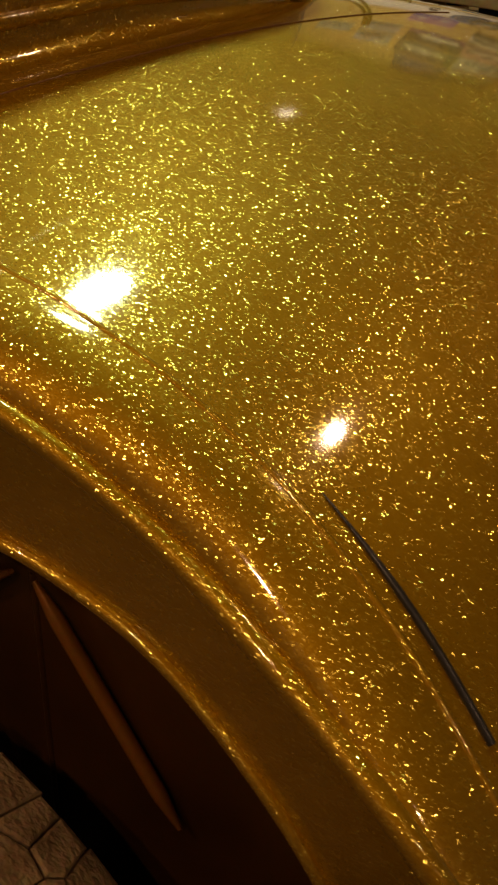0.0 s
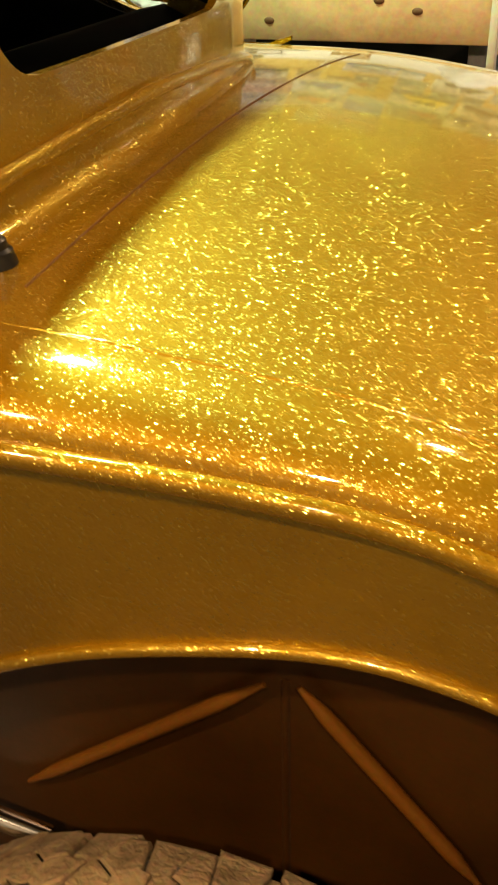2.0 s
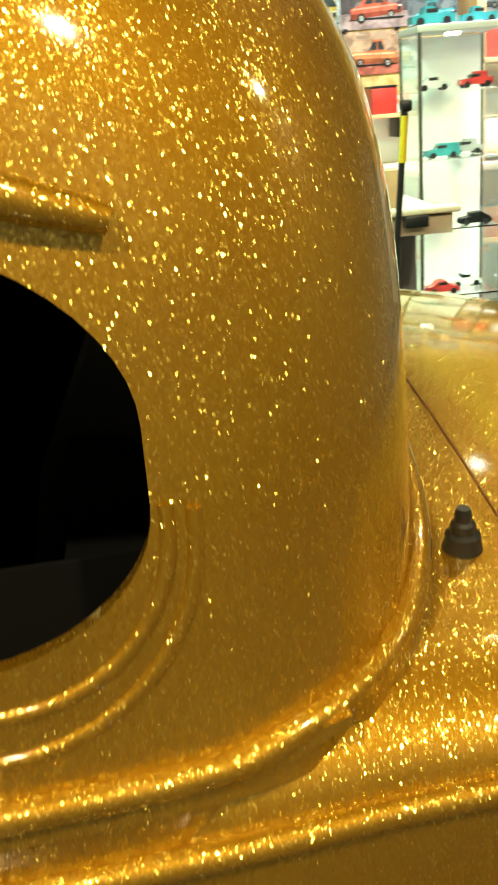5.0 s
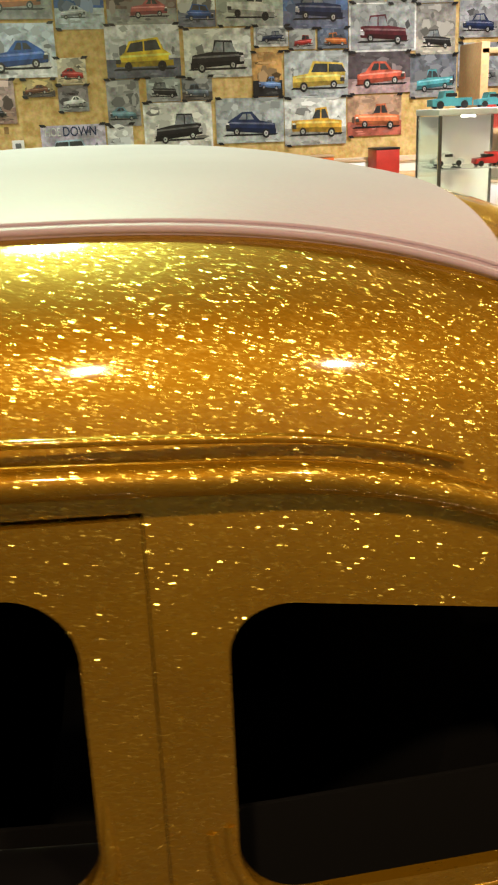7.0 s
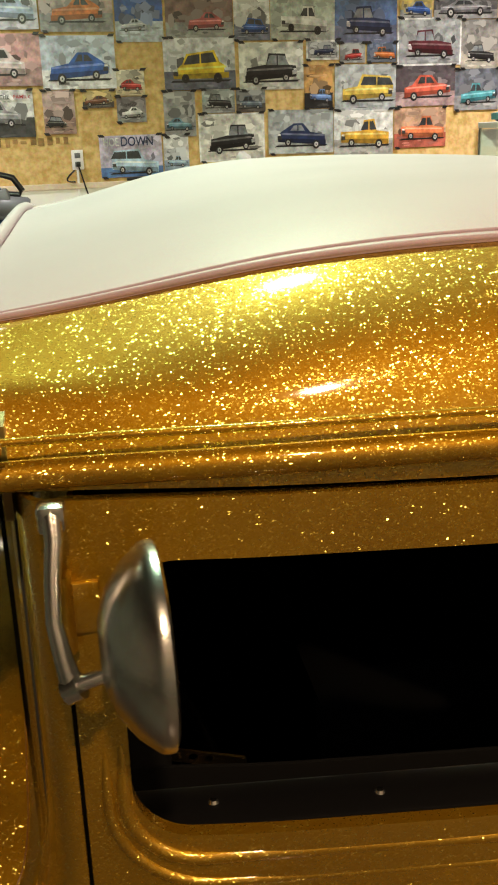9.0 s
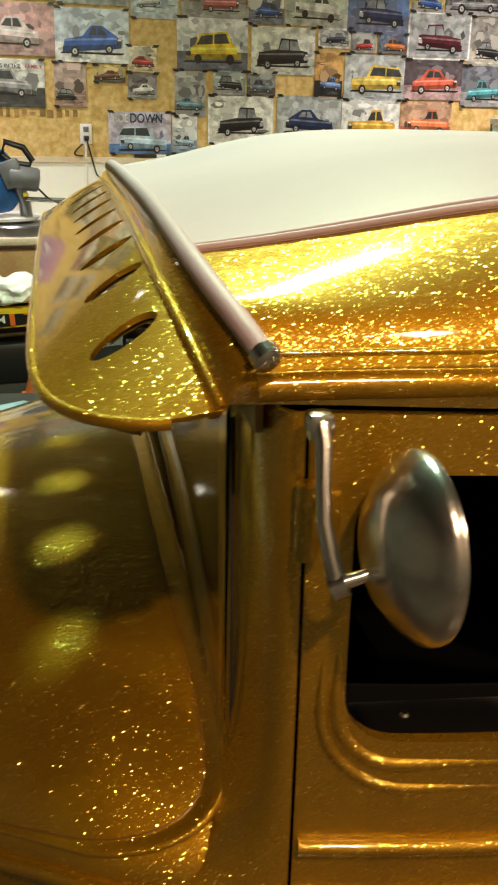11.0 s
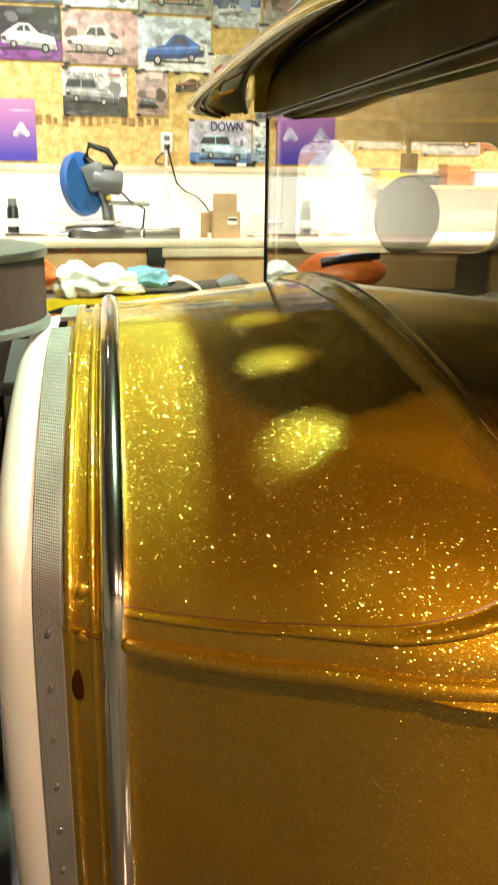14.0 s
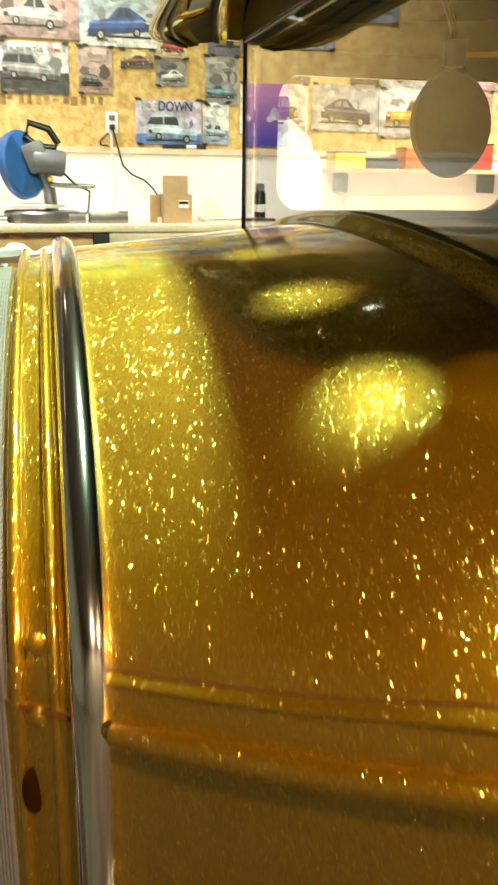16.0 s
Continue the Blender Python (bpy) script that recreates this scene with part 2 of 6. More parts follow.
def rounded(x0, z0, x1, z1, r, per=12):
    """Corner points of a rounded rectangle in x and z, r one radius or four (from low left, anticlockwise)."""
    rs = r if isinstance(r, tuple) else (r,) * 4
    out = []
    for (cx, cz, a), q in zip(((x0, z0, 180), (x1, z0, 270), (x1, z1, 0), (x0, z1, 90)), rs):
        ox, oz = cx + (q if cx == x0 else -q), cz + (q if cz == z0 else -q)
        for k in range(per + 1):
            t = radians(a + 90 * k / per)
            out.append((ox + q * math.cos(t), oz + q * math.sin(t)))
    return out


def prism(outline, fn0, fn1):
    """A solid between two copies of an outline, each point of it placed by fn0 and fn1."""
    bm = bmesh.new()
    a = [bm.verts.new(fn0(*p)) for p in outline]
    b = [bm.verts.new(fn1(*p)) for p in outline]
    bm.faces.new(a)
    bm.faces.new(b[::-1])
    for i in range(len(a)):
        j = (i + 1) % len(a)
        bm.faces.new((a[i], b[i], b[j], a[j]))
    bmesh.ops.recalc_face_normals(bm, faces=bm.faces)
    return bm


def cut(ob, cutters):
    """Takes the cutters (bmeshes) out of ob's mesh."""
    tools = []
    for bm in cutters:
        me = bpy.data.meshes.new("cutter")
        bmesh.ops.recalc_face_normals(bm, faces=bm.faces)
        bm.to_mesh(me)
        bm.free()
        tool = new("cutter", me)
        tools.append(tool)
        mod = ob.modifiers.new("cut", "BOOLEAN")
        mod.object, mod.operation, mod.solver = tool, "DIFFERENCE", "EXACT"
    dg = bpy.context.evaluated_depsgraph_get()
    dg.update()
    me = bpy.data.meshes.new_from_object(ob.evaluated_get(dg))
    ob.modifiers.clear()
    ob.data = me
    for tool in tools:
        bpy.data.objects.remove(tool)
    return ob


# ---- room ----
def wall_y(x):
    return 5.28 + 0.0775 * x


SLANT = math.degrees(math.atan(0.0775))
WALL_TURN = Matrix.Rotation(radians(SLANT), 4, "Z")


def wall_at(x, z, off):
    """A place on the poster wall, off metres in front of it."""
    return Vector((x + 0.0775 * off, wall_y(x) - off, z))


def structure(name, bm, material, label, category, smooth=False):
    return tagged(part(name, bm, material, None, "", smooth), label, category, "", "structure")


structure("floor", boxed((1, 1.5, -0.05), (11, 11, 0.1), None, 0), FLOOR_MAT, "grey concrete workshop floor", "floor")
# Unseen ceiling; its dark colour holds back bounced light.
structure("ceiling", boxed((1, 1.5, 3.80), (11, 11, 0.1), None, 0), CEIL_MAT, "unseen workshop ceiling kept dark to lower bounced light", "ceiling")
structure("wall_north", boxed(wall_at(1, 2.545, -0.051), (11, 0.1, 2.43), WALL_TURN, 0), OSB, "upper workshop wall of bare oriented strand board", "wall")
structure("wall_north_lower", boxed(wall_at(1, 0.66, -0.04), (11, 0.1, 1.34), WALL_TURN, 0), WALL_WHITE, "lower workshop wall painted white", "wall")
structure("wall_south", boxed((1, -3.4, 1.875), (11, 0.1, 3.75), None, 0), GREY_WALL, "plain grey workshop wall", "wall")
structure("wall_west", boxed((-3.6, 1, 1.875), (0.1, 9.6, 3.75), None, 0), GREY_WALL, "plain grey workshop wall", "wall")
structure("wall_east", boxed((5.2, 1, 1.875), (0.1, 9.6, 3.75), None, 0), GREY_WALL, "plain grey workshop wall", "wall")

# ---- car ----
YC = 0.46
car = thing("coupe", "chopped vintage coupe in gold flake paint with white roof", "car", at=(0.6, YC, 0))
half_belt = curve([(-0.50, 0.440), (-0.34, 0.555), (-0.26, 0.622), (-0.19, 0.680), (-0.147, 0.708), (-0.07, 0.736), (0.0, 0.750), (0.17, 0.776), (0.53, 0.803), (0.70, 0.792), (0.82, 0.780), (0.95, 0.770), (1.05, 0.764), (1.15, 0.762), (1.25, 0.754), (1.35, 0.743), (1.45, 0.730), (1.55, 0.722), (1.65, 0.730), (1.75, 0.742), (1.88, 0.735)])
z_belt = curve([(-0.5, 0.940), (-0.34, 0.955), (-0.26, 0.970), (-0.19, 0.988), (-0.1, 0.998), (0.0, 1.0), (0.3, 1.001), (0.6, 1.013), (0.72, 1.017), (0.85, 1.016), (0.95, 1.019), (1.05, 1.028), (1.15, 1.034), (1.25, 1.031), (1.35, 1.023), (1.45, 1.004), (1.55, 0.966), (1.65, 0.924), (1.75, 0.87), (1.84, 0.76), (1.90, 0.60)])


def axis_y(x):
    """The body's middle line: the tail narrows on the far side."""
    t = min(1.0, max(0.0, (x - 0.30) / 0.72))
    return YC - 0.15 * t * t * (3 - 2 * t)


def cab_axis(x):
    """The cab's middle line, which draws in further at its back."""
    t = min(1.0, max(0.0, (x - 0.30) / 0.72))
    return YC - 0.30 * t * t * (3 - 2 * t)


def skin(x, z):
    """Outward face of the body's side towards the camera: y at x, z."""
    low = max(0.0, z_belt(x) - z)
    high = max(0.0, z - 1.2)
    return YC - half_belt(x) + 0.30 * low**1.7 + 0.03 * high


arch = curve([(0.945, 0.55), (0.99, 0.640), (1.03, 0.711), (1.1, 0.782), (1.2, 0.840), (1.3, 0.872), (1.4, 0.886), (1.5, 0.868), (1.58, 0.829), (1.65, 0.782), (1.70, 0.720), (1.75, 0.62)])


def side_panel(x0, x1, low, n=24, m=14, top=None):
    def fn(u, v):
        x = x0 + (x1 - x0) * u
        zt = top or z_belt(x)
        z = zt + (low(x) - zt) * v
        return (x, skin(x, z), z)
    return grid(fn, n, m, 0.012)


part("cowl_side", side_panel(-0.352, -0.003, lambda x: 0.40, 20, 14), GOLD, car)
part("quarter_side", side_panel(0.532, 0.945, lambda x: 0.545, 20, 14), GOLD, car)
part("fender_side", side_panel(0.945, 1.88, lambda x: max(arch(x), 0.45) if x < 1.75 else 0.45, 60, 12), GOLD, car)

DOOR_WIN = (0.036, 1.158, 0.485, 1.39)
QUARTER_WIN = (0.577, 1.140, 0.929, 1.388)


def quarter_line(x, z, k=0.065):
    """The quarter window's top falls towards the tail."""
    x0, z0, x1, z1 = QUARTER_WIN
    return (x, z - k * max(0.0, (x - x0) / (x1 - x0)) ** 0.65 * max(0.0, (z - z0) / (z1 - z0)))


def window_cutter(x0, z0, x1, z1, r):
    line = rounded(x0, z0, x1, z1, r)
    if x0 > 0.5:
        line = [quarter_line(*q) for q in line]
    return prism(line, lambda x, z: (x, -0.6, z), lambda x, z: (x, 0.1, z))


door = part("door", side_panel(0.0005, 0.529, lambda x: 0.40, 30, 30, 1.436), GOLD, car)
cut(door, [window_cutter(*DOOR_WIN, 0.045)])

# cab shell and roof in one pressing
crown = curve([(-0.10, 1.555), (0.0, 1.572), (0.2, 1.602), (0.5, 1.615), (0.75, 1.606), (0.9, 1.563), (1.0, 1.492), (1.04, 1.450), (1.07, 1.395), (1.088, 1.31), (1.098, 1.20), (1.104, 1.06)])
near_cab = curve([(-0.10, -0.275), (0.0, -0.282), (0.17, -0.310), (0.53, -0.340), (0.70, -0.336), (0.85, -0.328), (0.93, -0.318), (0.98, -0.305), (1.02, -0.284), (1.05, -0.252), (1.07, -0.208), (1.083, -0.15), (1.092, -0.075), (1.098, 0.01), (1.102, 0.09), (1.104, 0.155)])


def half_cab(x):
    return max(0.0, cab_axis(x) - near_cab(x))


def front_arch(y):
    """Height of the roof's front edge across the car."""
    return 1.438 + 0.10 * max(0.0, 1 - min(1.0, abs(y - YC) / 0.795) ** 4.2) ** 0.52


def cab_power(x):
    """Squareness of the cab's section, rounder towards the tail."""
    t = min(1.0, max(0.0, (x - 0.50) / 0.42))
    return 7.0 - 2.6 * t * t * (3 - 2 * t)


def cab_side(x, z):
    """Near face of the cab at x, z."""
    k = min(0.999, max(0.0, (z - 1.045) / (crown(x) - 1.045)))
    return cab_axis(x) - half_cab(x) * (1 - k ** cab_power(x)) ** (1 / cab_power(x))


def shell(x, a, power=None, base=1.045, grow=0.0):
    power = power or cab_power(x)
    c, s = math.cos(a), math.sin(a)
    y = cab_axis(x) - (half_cab(x) + grow) * math.copysign(abs(c) ** (2 / power), c)
    z = base + (crown(x) + grow - base) * abs(s) ** (2 / power)
    w = (1 - min(1.0, max(0.0, (x + 0.045) / 0.45))) ** 3
    return (x - 0.030 * w * (1 - min(1.0, abs(y - YC) / 0.78) ** 8), y, min(z, z + (front_arch(y) + grow - z) * w))


def shell_fn(u, v):
    x = -0.045 + 1.149 * (1 - (1 - u) ** 2.0)
    return shell(x, math.pi * v)


def mirrored(bm):
    for v in bm.verts:
        v.co.y = 2 * axis_y(v.co.x) - v.co.y
    bmesh.ops.reverse_faces(bm, faces=bm.faces)
    return bm


def both(name, make, material, label=""):
    part(name, make(), material, car, label)
    return part(name, mirrored(make()), material, car, label)


roof = part("cab_shell", grid(shell_fn, 60, 96, 0.010), GOLD, car)
back_glass = prism(rounded(-0.075, 1.195, 0.40, 1.35, 0.05), lambda y, z: (0.98, y, z), lambda y, z: (1.3, y, z))


def far_cutter(x0, z0, x1, z1, r):
    return mirrored(window_cutter(x0, z0, x1, z1, r))


cut(roof, [boxed((0.165, -0.3, 1.2), (0.73, 0.5, 0.477), None, 0), window_cutter(*QUARTER_WIN, (0.05, 0.095, 0.105, 0.05)),
           mirrored(boxed((0.165, -0.3, 1.2), (0.73, 0.5, 0.477), None, 0)), far_cutter(*QUARTER_WIN, (0.05, 0.095, 0.105, 0.05)), back_glass])
far_door = part("door", mirrored(side_panel(0.0005, 0.529, lambda x: 0.40, 30, 30, 1.447)), GOLD, car)
cut(far_door, [far_cutter(*DOOR_WIN, 0.045)])
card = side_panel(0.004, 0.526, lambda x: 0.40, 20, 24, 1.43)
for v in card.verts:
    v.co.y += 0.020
far_card = part("door_card", mirrored(card), CABIN_BLACK, car, "black inner door card")
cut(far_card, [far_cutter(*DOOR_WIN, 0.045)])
part("cowl_side", mirrored(side_panel(-0.352, -0.003, lambda x: 0.40, 20, 14)), GOLD, car)
part("quarter_side", mirrored(side_panel(0.532, 0.945, lambda x: 0.60, 20, 14)), GOLD, car)
part("fender_side", mirrored(side_panel(0.945, 1.88, lambda x: max(arch(x), 0.45) if x < 1.75 else 0.45, 60, 12)), GOLD, car)
rise = curve([(-0.34, 1.067), (-0.312, 1.069), (-0.304, 1.076), (-0.278, 1.089), (-0.228, 1.107), (-0.129, 1.128), (0.0, 1.140), (0.15, 1.148), (0.30, 1.153), (0.45, 1.153)])
step_low = curve([(0.53, 1.002), (0.72, 1.006), (0.87, 1.006), (0.900, 1.008), (0.918, 1.014), (0.930, 1.025), (0.942, 1.038), (0.954, 1.046), (0.966, 1.052), (0.985, 1.062), (1.0, 1.070), (1.02, 1.078)])


def step_fn(u, v):
    """The flat below the cab's belt, leaning in towards the tail."""
    x = 0.532 + 0.483 * u
    low = step_low(x)
    y0 = skin(x, low)
    shut = max(0.0, min(1.0, 1 - (x - 0.93) / 0.05))
    top = 1.056 + 0.010 * max(0.0, min(1.0, (x - 0.6) / 0.3)) if x < 0.93 else max(1.066, rise(near_cab(x) - 0.003))
    y1 = min(skin(x, 1.056), near_cab(x)) - 0.002
    return (x, y1 + (y0 - y1) * v * shut, top + (low - top) * v)


both("rocker_step", lambda: grid(step_fn, 90, 8, 0.006), GOLD)


def insert_fn(u, v):
    x = -0.042 + 0.84 * u
    t = min(1.0, max(0.0, (x + 0.04) / 0.46))
    half = 0.768 + 0.072 * t * (2 - t)
    s = half * (2 * v - 1)
    p = shell(x, math.acos(math.copysign(abs(s) ** (cab_power(x) / 2), -s)))
    return (p[0], p[1], p[2] + 0.0035)


insert = part("roof_insert", grid(insert_fn, 40, 50, 0.003), WHITE_VINYL, car, "white vinyl roof insert")
part("insert_piping", tube([insert_fn(k / 60, 0.002) for k in range(61)], 0.0032), WHITE_VINYL, insert)
part("insert_seam", tube([insert_fn(k / 60, 0.012) for k in range(61)], 0.0018), WHITE_VINYL, insert)
part("insert_piping", tube([insert_fn(k / 60, 0.996) for k in range(61)], 0.0045), WHITE_VINYL, insert)

# trim strip over the front edge of the roof, with its end caps
strip = [Vector((-0.076 + 0.039 * (abs(y - YC) / 0.772) ** 8, y, front_arch(y) + 0.010)) for y in (YC - 0.772 * math.copysign(abs(math.cos(math.pi * k / 90)) ** 0.6, math.cos(math.pi * k / 90)) for k in range(91))]
part("roof_front_strip", tube(strip[3:-3], 0.0088), WHITE_VINYL, car, "padded white strip over the front roof edge")
part("strip_end_cap", tube([strip[k] for k in range(0, 7)], 0.0112, taper=lambda t: min(1.0, 0.45 + 1.1 * t)), ALU, car, "bare metal end cap")
part("strip_end_cap", tube([strip[k] for k in range(-7, 0)], 0.0112, taper=lambda t: min(1.0, 1.55 - 1.1 * t)), ALU, car, "bare metal end cap")

# rear deck
crease_z = curve([(0.90, 1.080), (1.0, 1.080), (1.1, 1.079), (1.2, 1.074), (1.3, 1.063), (1.4, 1.048), (1.5, 1.023), (1.6, 0.981), (1.7, 0.918), (1.8, 0.825), (1.88, 0.68)])
crease_y = curve([(0.90, -0.228), (1.1, -0.224), (1.2, -0.222), (1.3, -0.216), (1.4, -0.208), (1.5, -0.205), (1.6, -0.208), (1.7, -0.222), (1.8, -0.245), (1.88, -0.255)])


def deck_height(x, y):
    """The rear deck: nearly flat between its two creases, rolling down to the belt outside them."""
    mid, zb, zc = axis_y(x), z_belt(x), crease_z(x)
    away = abs(y - mid)
    full, flat = mid - (YC - half_belt(x)), mid - crease_y(x)
    if away <= flat:
        return zc + 0.036 * (1 - (away / flat) ** 2)
    d = max(0.0, (full - away) / (full - flat))
    return zb + (zc - zb) * (1 - (1 - d) ** 1.9) ** (1 / 1.9)


def deck_fn(u, v):
    x = 0.925 + 0.955 * u
    s = 2 * v - 1
    s = math.copysign(1 - (1 - abs(s)) ** 1.5, s)
    y = axis_y(x) + s * (axis_y(x) - YC + half_belt(x))
    return (x, y, deck_height(x, y))


def deck_y(x, y, lift=0.0):
    return (x, y, deck_height(x, y) + lift)


part("rear_deck", grid(deck_fn, 90, 120, 0.008), GOLD, car)
part("deck_crease", tube([deck_y(x, crease_y(x), -0.0012) for x in np.linspace(1.05, 1.86, 80)], 0.0028, taper=lambda t: min(1.0, 0.05 + 4 * t)), GOLD, car)
HOLLOW_SHADE = mat("hollow_shade", (0.030, 0.010, 0.001), 0.9, Specular_IOR_Level=0.0)
SOFT_SEAM = coloured("lacquered_seam", (0.14, 0.050, 0.004), 0.4)
part("lid_seam", tube([deck_y(1.153 + 0.024 * (y + 0.178), y, 0.0002) for y in np.linspace(-0.178, 0.74, 70)], 0.0010), SOFT_SEAM, car)
part("lid_side_gap", tube([deck_y(x, crease_y(x) + 0.016, 0.001) for x in np.linspace(1.60, 1.735, 40)], 0.0026, taper=lambda t: 0.15 + 0.85 * min(1, 2.2 * t)), BLACK, car, "open black gap at the lid's side")

# rubber stop on the deck
stop_at = Vector(deck_y(1.118, -0.153))
stop = part("lid_bumper", lathe([(0.0, 0.030), (0.0045, 0.030), (0.0055, 0.027), (0.0055, 0.021), (0.008, 0.019), (0.0085, 0.015), (0.0085, 0.013), (0.0115, 0.011), (0.0125, 0.004), (0.0135, 0.0), (0.0, -0.002)], 24,
                 Matrix.Translation(stop_at) @ Matrix.Rotation(radians(6), 4, "X")), BLACK, car, "stepped black rubber cone")

# cowl
cowl_top = curve([(-0.5, 1.135), (-0.34, 1.148), (0.0, 1.178)])


def cowl_at(x, s, power=1.8, lift=0.0):
    zb = z_belt(x)
    p = (x, YC + s * half_belt(x), zb + (cowl_top(x) - zb) * max(0.0, 1 - abs(s) ** power) ** (1 / power))
    if not lift:
        return p
    n = Vector((0, s * 0.62, 0.55)).normalized() * lift
    return (p[0], p[1] + n.y, p[2] + n.z)


def cowl_fn(u, v):
    s = -math.cos(math.pi * v)
    return cowl_at(-0.358 + 0.333 * u, math.copysign(abs(s) ** 0.75, s))


def front_flange_fn(u, v):
    s = -math.cos(math.pi * v)
    return cowl_at(-0.408 + 0.050 * u, math.copysign(abs(s) ** 0.75, s), 1.8, -0.004)


part("cowl_top", grid(cowl_fn, 30, 70, 0.008), GOLD, car)
part("hood_flange", grid(front_flange_fn, 8, 70, 0.006), GOLD, car)
SWEEP = [math.copysign(abs(math.cos(math.pi * k / 90)) ** 0.75, -math.cos(math.pi * k / 90)) for k in range(91)]


def hoop(x, lift, low=0.42):
    """A line round the cowl at x, from low on this side over the top to the other side."""
    side = [(x, skin(x, z) - lift, z) for z in np.linspace(low, z_belt(x) - 0.012, 24)]
    top = [cowl_at(x, s, 1.8, lift) for s in SWEEP[2:-2]]
    line = [Vector(q) for q in side + top + [(px, 2 * YC - py, pz) for px, py, pz in side[::-1]]]
    for _ in range(8):
        line = line[:1] + [(a + 2 * b + c) / 4 for a, b, c in zip(line, line[1:], line[2:])] + line[-1:]
    return line


part("cowl_band", tube(hoop(-0.355, 0.0015), 0.0122, 14), CHROME, car, "chrome band round the cowl")
part("flange_bead", tube(hoop(-0.374, -0.001), 0.0035), GOLD, car)
part("flange_bead", tube(hoop(-0.394, 0.000), 0.0045), GOLD, car)
both("flange_side", lambda: side_panel(-0.408, -0.358, lambda x: 0.40, 6, 14), GOLD)


def ribbon(x0, x1, lift, thick, y0, y1):
    """A strip round the cowl between two lines, as far as it lies between y0 and y1."""
    rows = [(p, q) for p, q in zip(hoop(x0, lift), hoop(x1, lift)) if y0 < p.y < y1]
    return grid(lambda u, v: rows[round(v * (len(rows) - 1))][0].lerp(rows[round(v * (len(rows) - 1))][1], u), 5, len(rows), thick)


both("flange_joint", lambda: tube([(x, skin(x, 0.945) - 0.0008, 0.948) for x in np.linspace(-0.400, -0.367, 6)], 0.0011), SOFT_SEAM)
# Raised dark oval that paints the shadow in the flange's hollow.
both("flange_hollow_shade", lambda: lathe([(0.0, 0.0012), (0.7, 0.0009), (1.0, 0.0)], 20, Matrix.Translation((-0.389, skin(-0.389, 0.896) - 0.0016, 0.896)) @ Matrix.Rotation(radians(90), 4, "X") @ Matrix.Diagonal((0.0062, 0.015, 1, 1))), HOLLOW_SHADE)
part("hood_webbing", ribbon(-0.427, -0.402, 0.003, 0.004, -1.0, 0.385), WEBBING, car, "grey woven webbing strip riveted to the flange")
part("hood_webbing", ribbon(-0.418, -0.397, 0.004, 0.006, 0.405, 3.0), WEBBING, car, "second length of grey webbing, set closer to the band")
for k in range(9):
    z = 0.50 + 0.055 * k
    part("rivet", lathe([(0.0, 0.0015), (0.0022, 0.001), (0.003, 0.0)], 12, Matrix.Translation((-0.414, skin(-0.414, z) - 0.0035, z)) @ Matrix.Rotation(radians(90), 4, "X")), ALU, car)
for z in (0.984, 0.945):
    yy = skin(-0.383, z) if z < 0.955 else cowl_at(-0.383, -0.985)[1]
    part("flange_stud", lathe([(0.0, 0.0018), (0.004, 0.0014), (0.0055, 0.0)], 16, Matrix.Translation((-0.383, yy - 0.0004, z)) @ Matrix.Rotation(radians(75), 4, "X")), GOLD, car)


def firewall_fn(u, v):
    """White firewall with a full, rounded edge."""
    a = math.pi * 0.5 * u
    x = -0.422 - 0.046 * math.sin(a)
    k = 0.985 - 0.10 * (1 - math.cos(a))
    pts = hoop(-0.422, -0.002, 0.36)
    p = Vector(pts[round(v * (len(pts) - 1))])
    mid = Vector((x, YC, 0.72))
    q = mid + (p - mid) * k
    return (x, q.y, q.z)


part("firewall", grid(firewall_fn, 10, 130, 0.004), WHITE_PAINT, car, "white painted firewall edge")
part("firewall_face", prism([(p.y, p.z) for p in (Vector(firewall_fn(1.0, k / 60)) for k in range(61))], lambda y, z: (-0.467, y, z), lambda y, z: (-0.456, y, z)), WHITE_PAINT, car, "white painted firewall")

# belt mouldings
belt = [(x, skin(x, z_belt(x)) - 0.004, z_belt(x) - 0.005) for x in np.linspace(-0.346, 1.86, 200)]
both("belt_moulding", lambda: tube(belt, 0.0082, 14, taper=lambda t: min(1.0, 0.78 + 0.22 * math.sin(min(1.0, 60 * t) * math.pi / 2))), GOLD)
upper = [(x, min(skin(x, 1.054), near_cab(x)) - 0.003, 1.054 + 0.012 * max(0.0, (x - 0.5) / 0.34) ** 2) for x in np.linspace(0.004, 0.84, 40)]
plan = [(x, near_cab(x)) for x in np.linspace(0.87, 1.0, 14)] + [(x, near_cab(x)) for x in np.linspace(1.005, 1.1035, 70)]
corner = [(x + 0.004 * max(0.0, min(1.0, (x - 0.95) / 0.12)), y - 0.003, rise(y)) for x, y in plan]
round_cab = upper + corner
far_cab = [(px, 2 * cab_axis(px) - py, pz) for px, py, pz in round_cab[::-1]]
round_cab = round_cab + far_cab
part("upper_belt_moulding", tube(round_cab, 0.0078, 10), GOLD, car)
SKIRT = [Vector(q) for q in corner[8:]] + [Vector(q) for q in far_cab[:len(corner) - 8]]


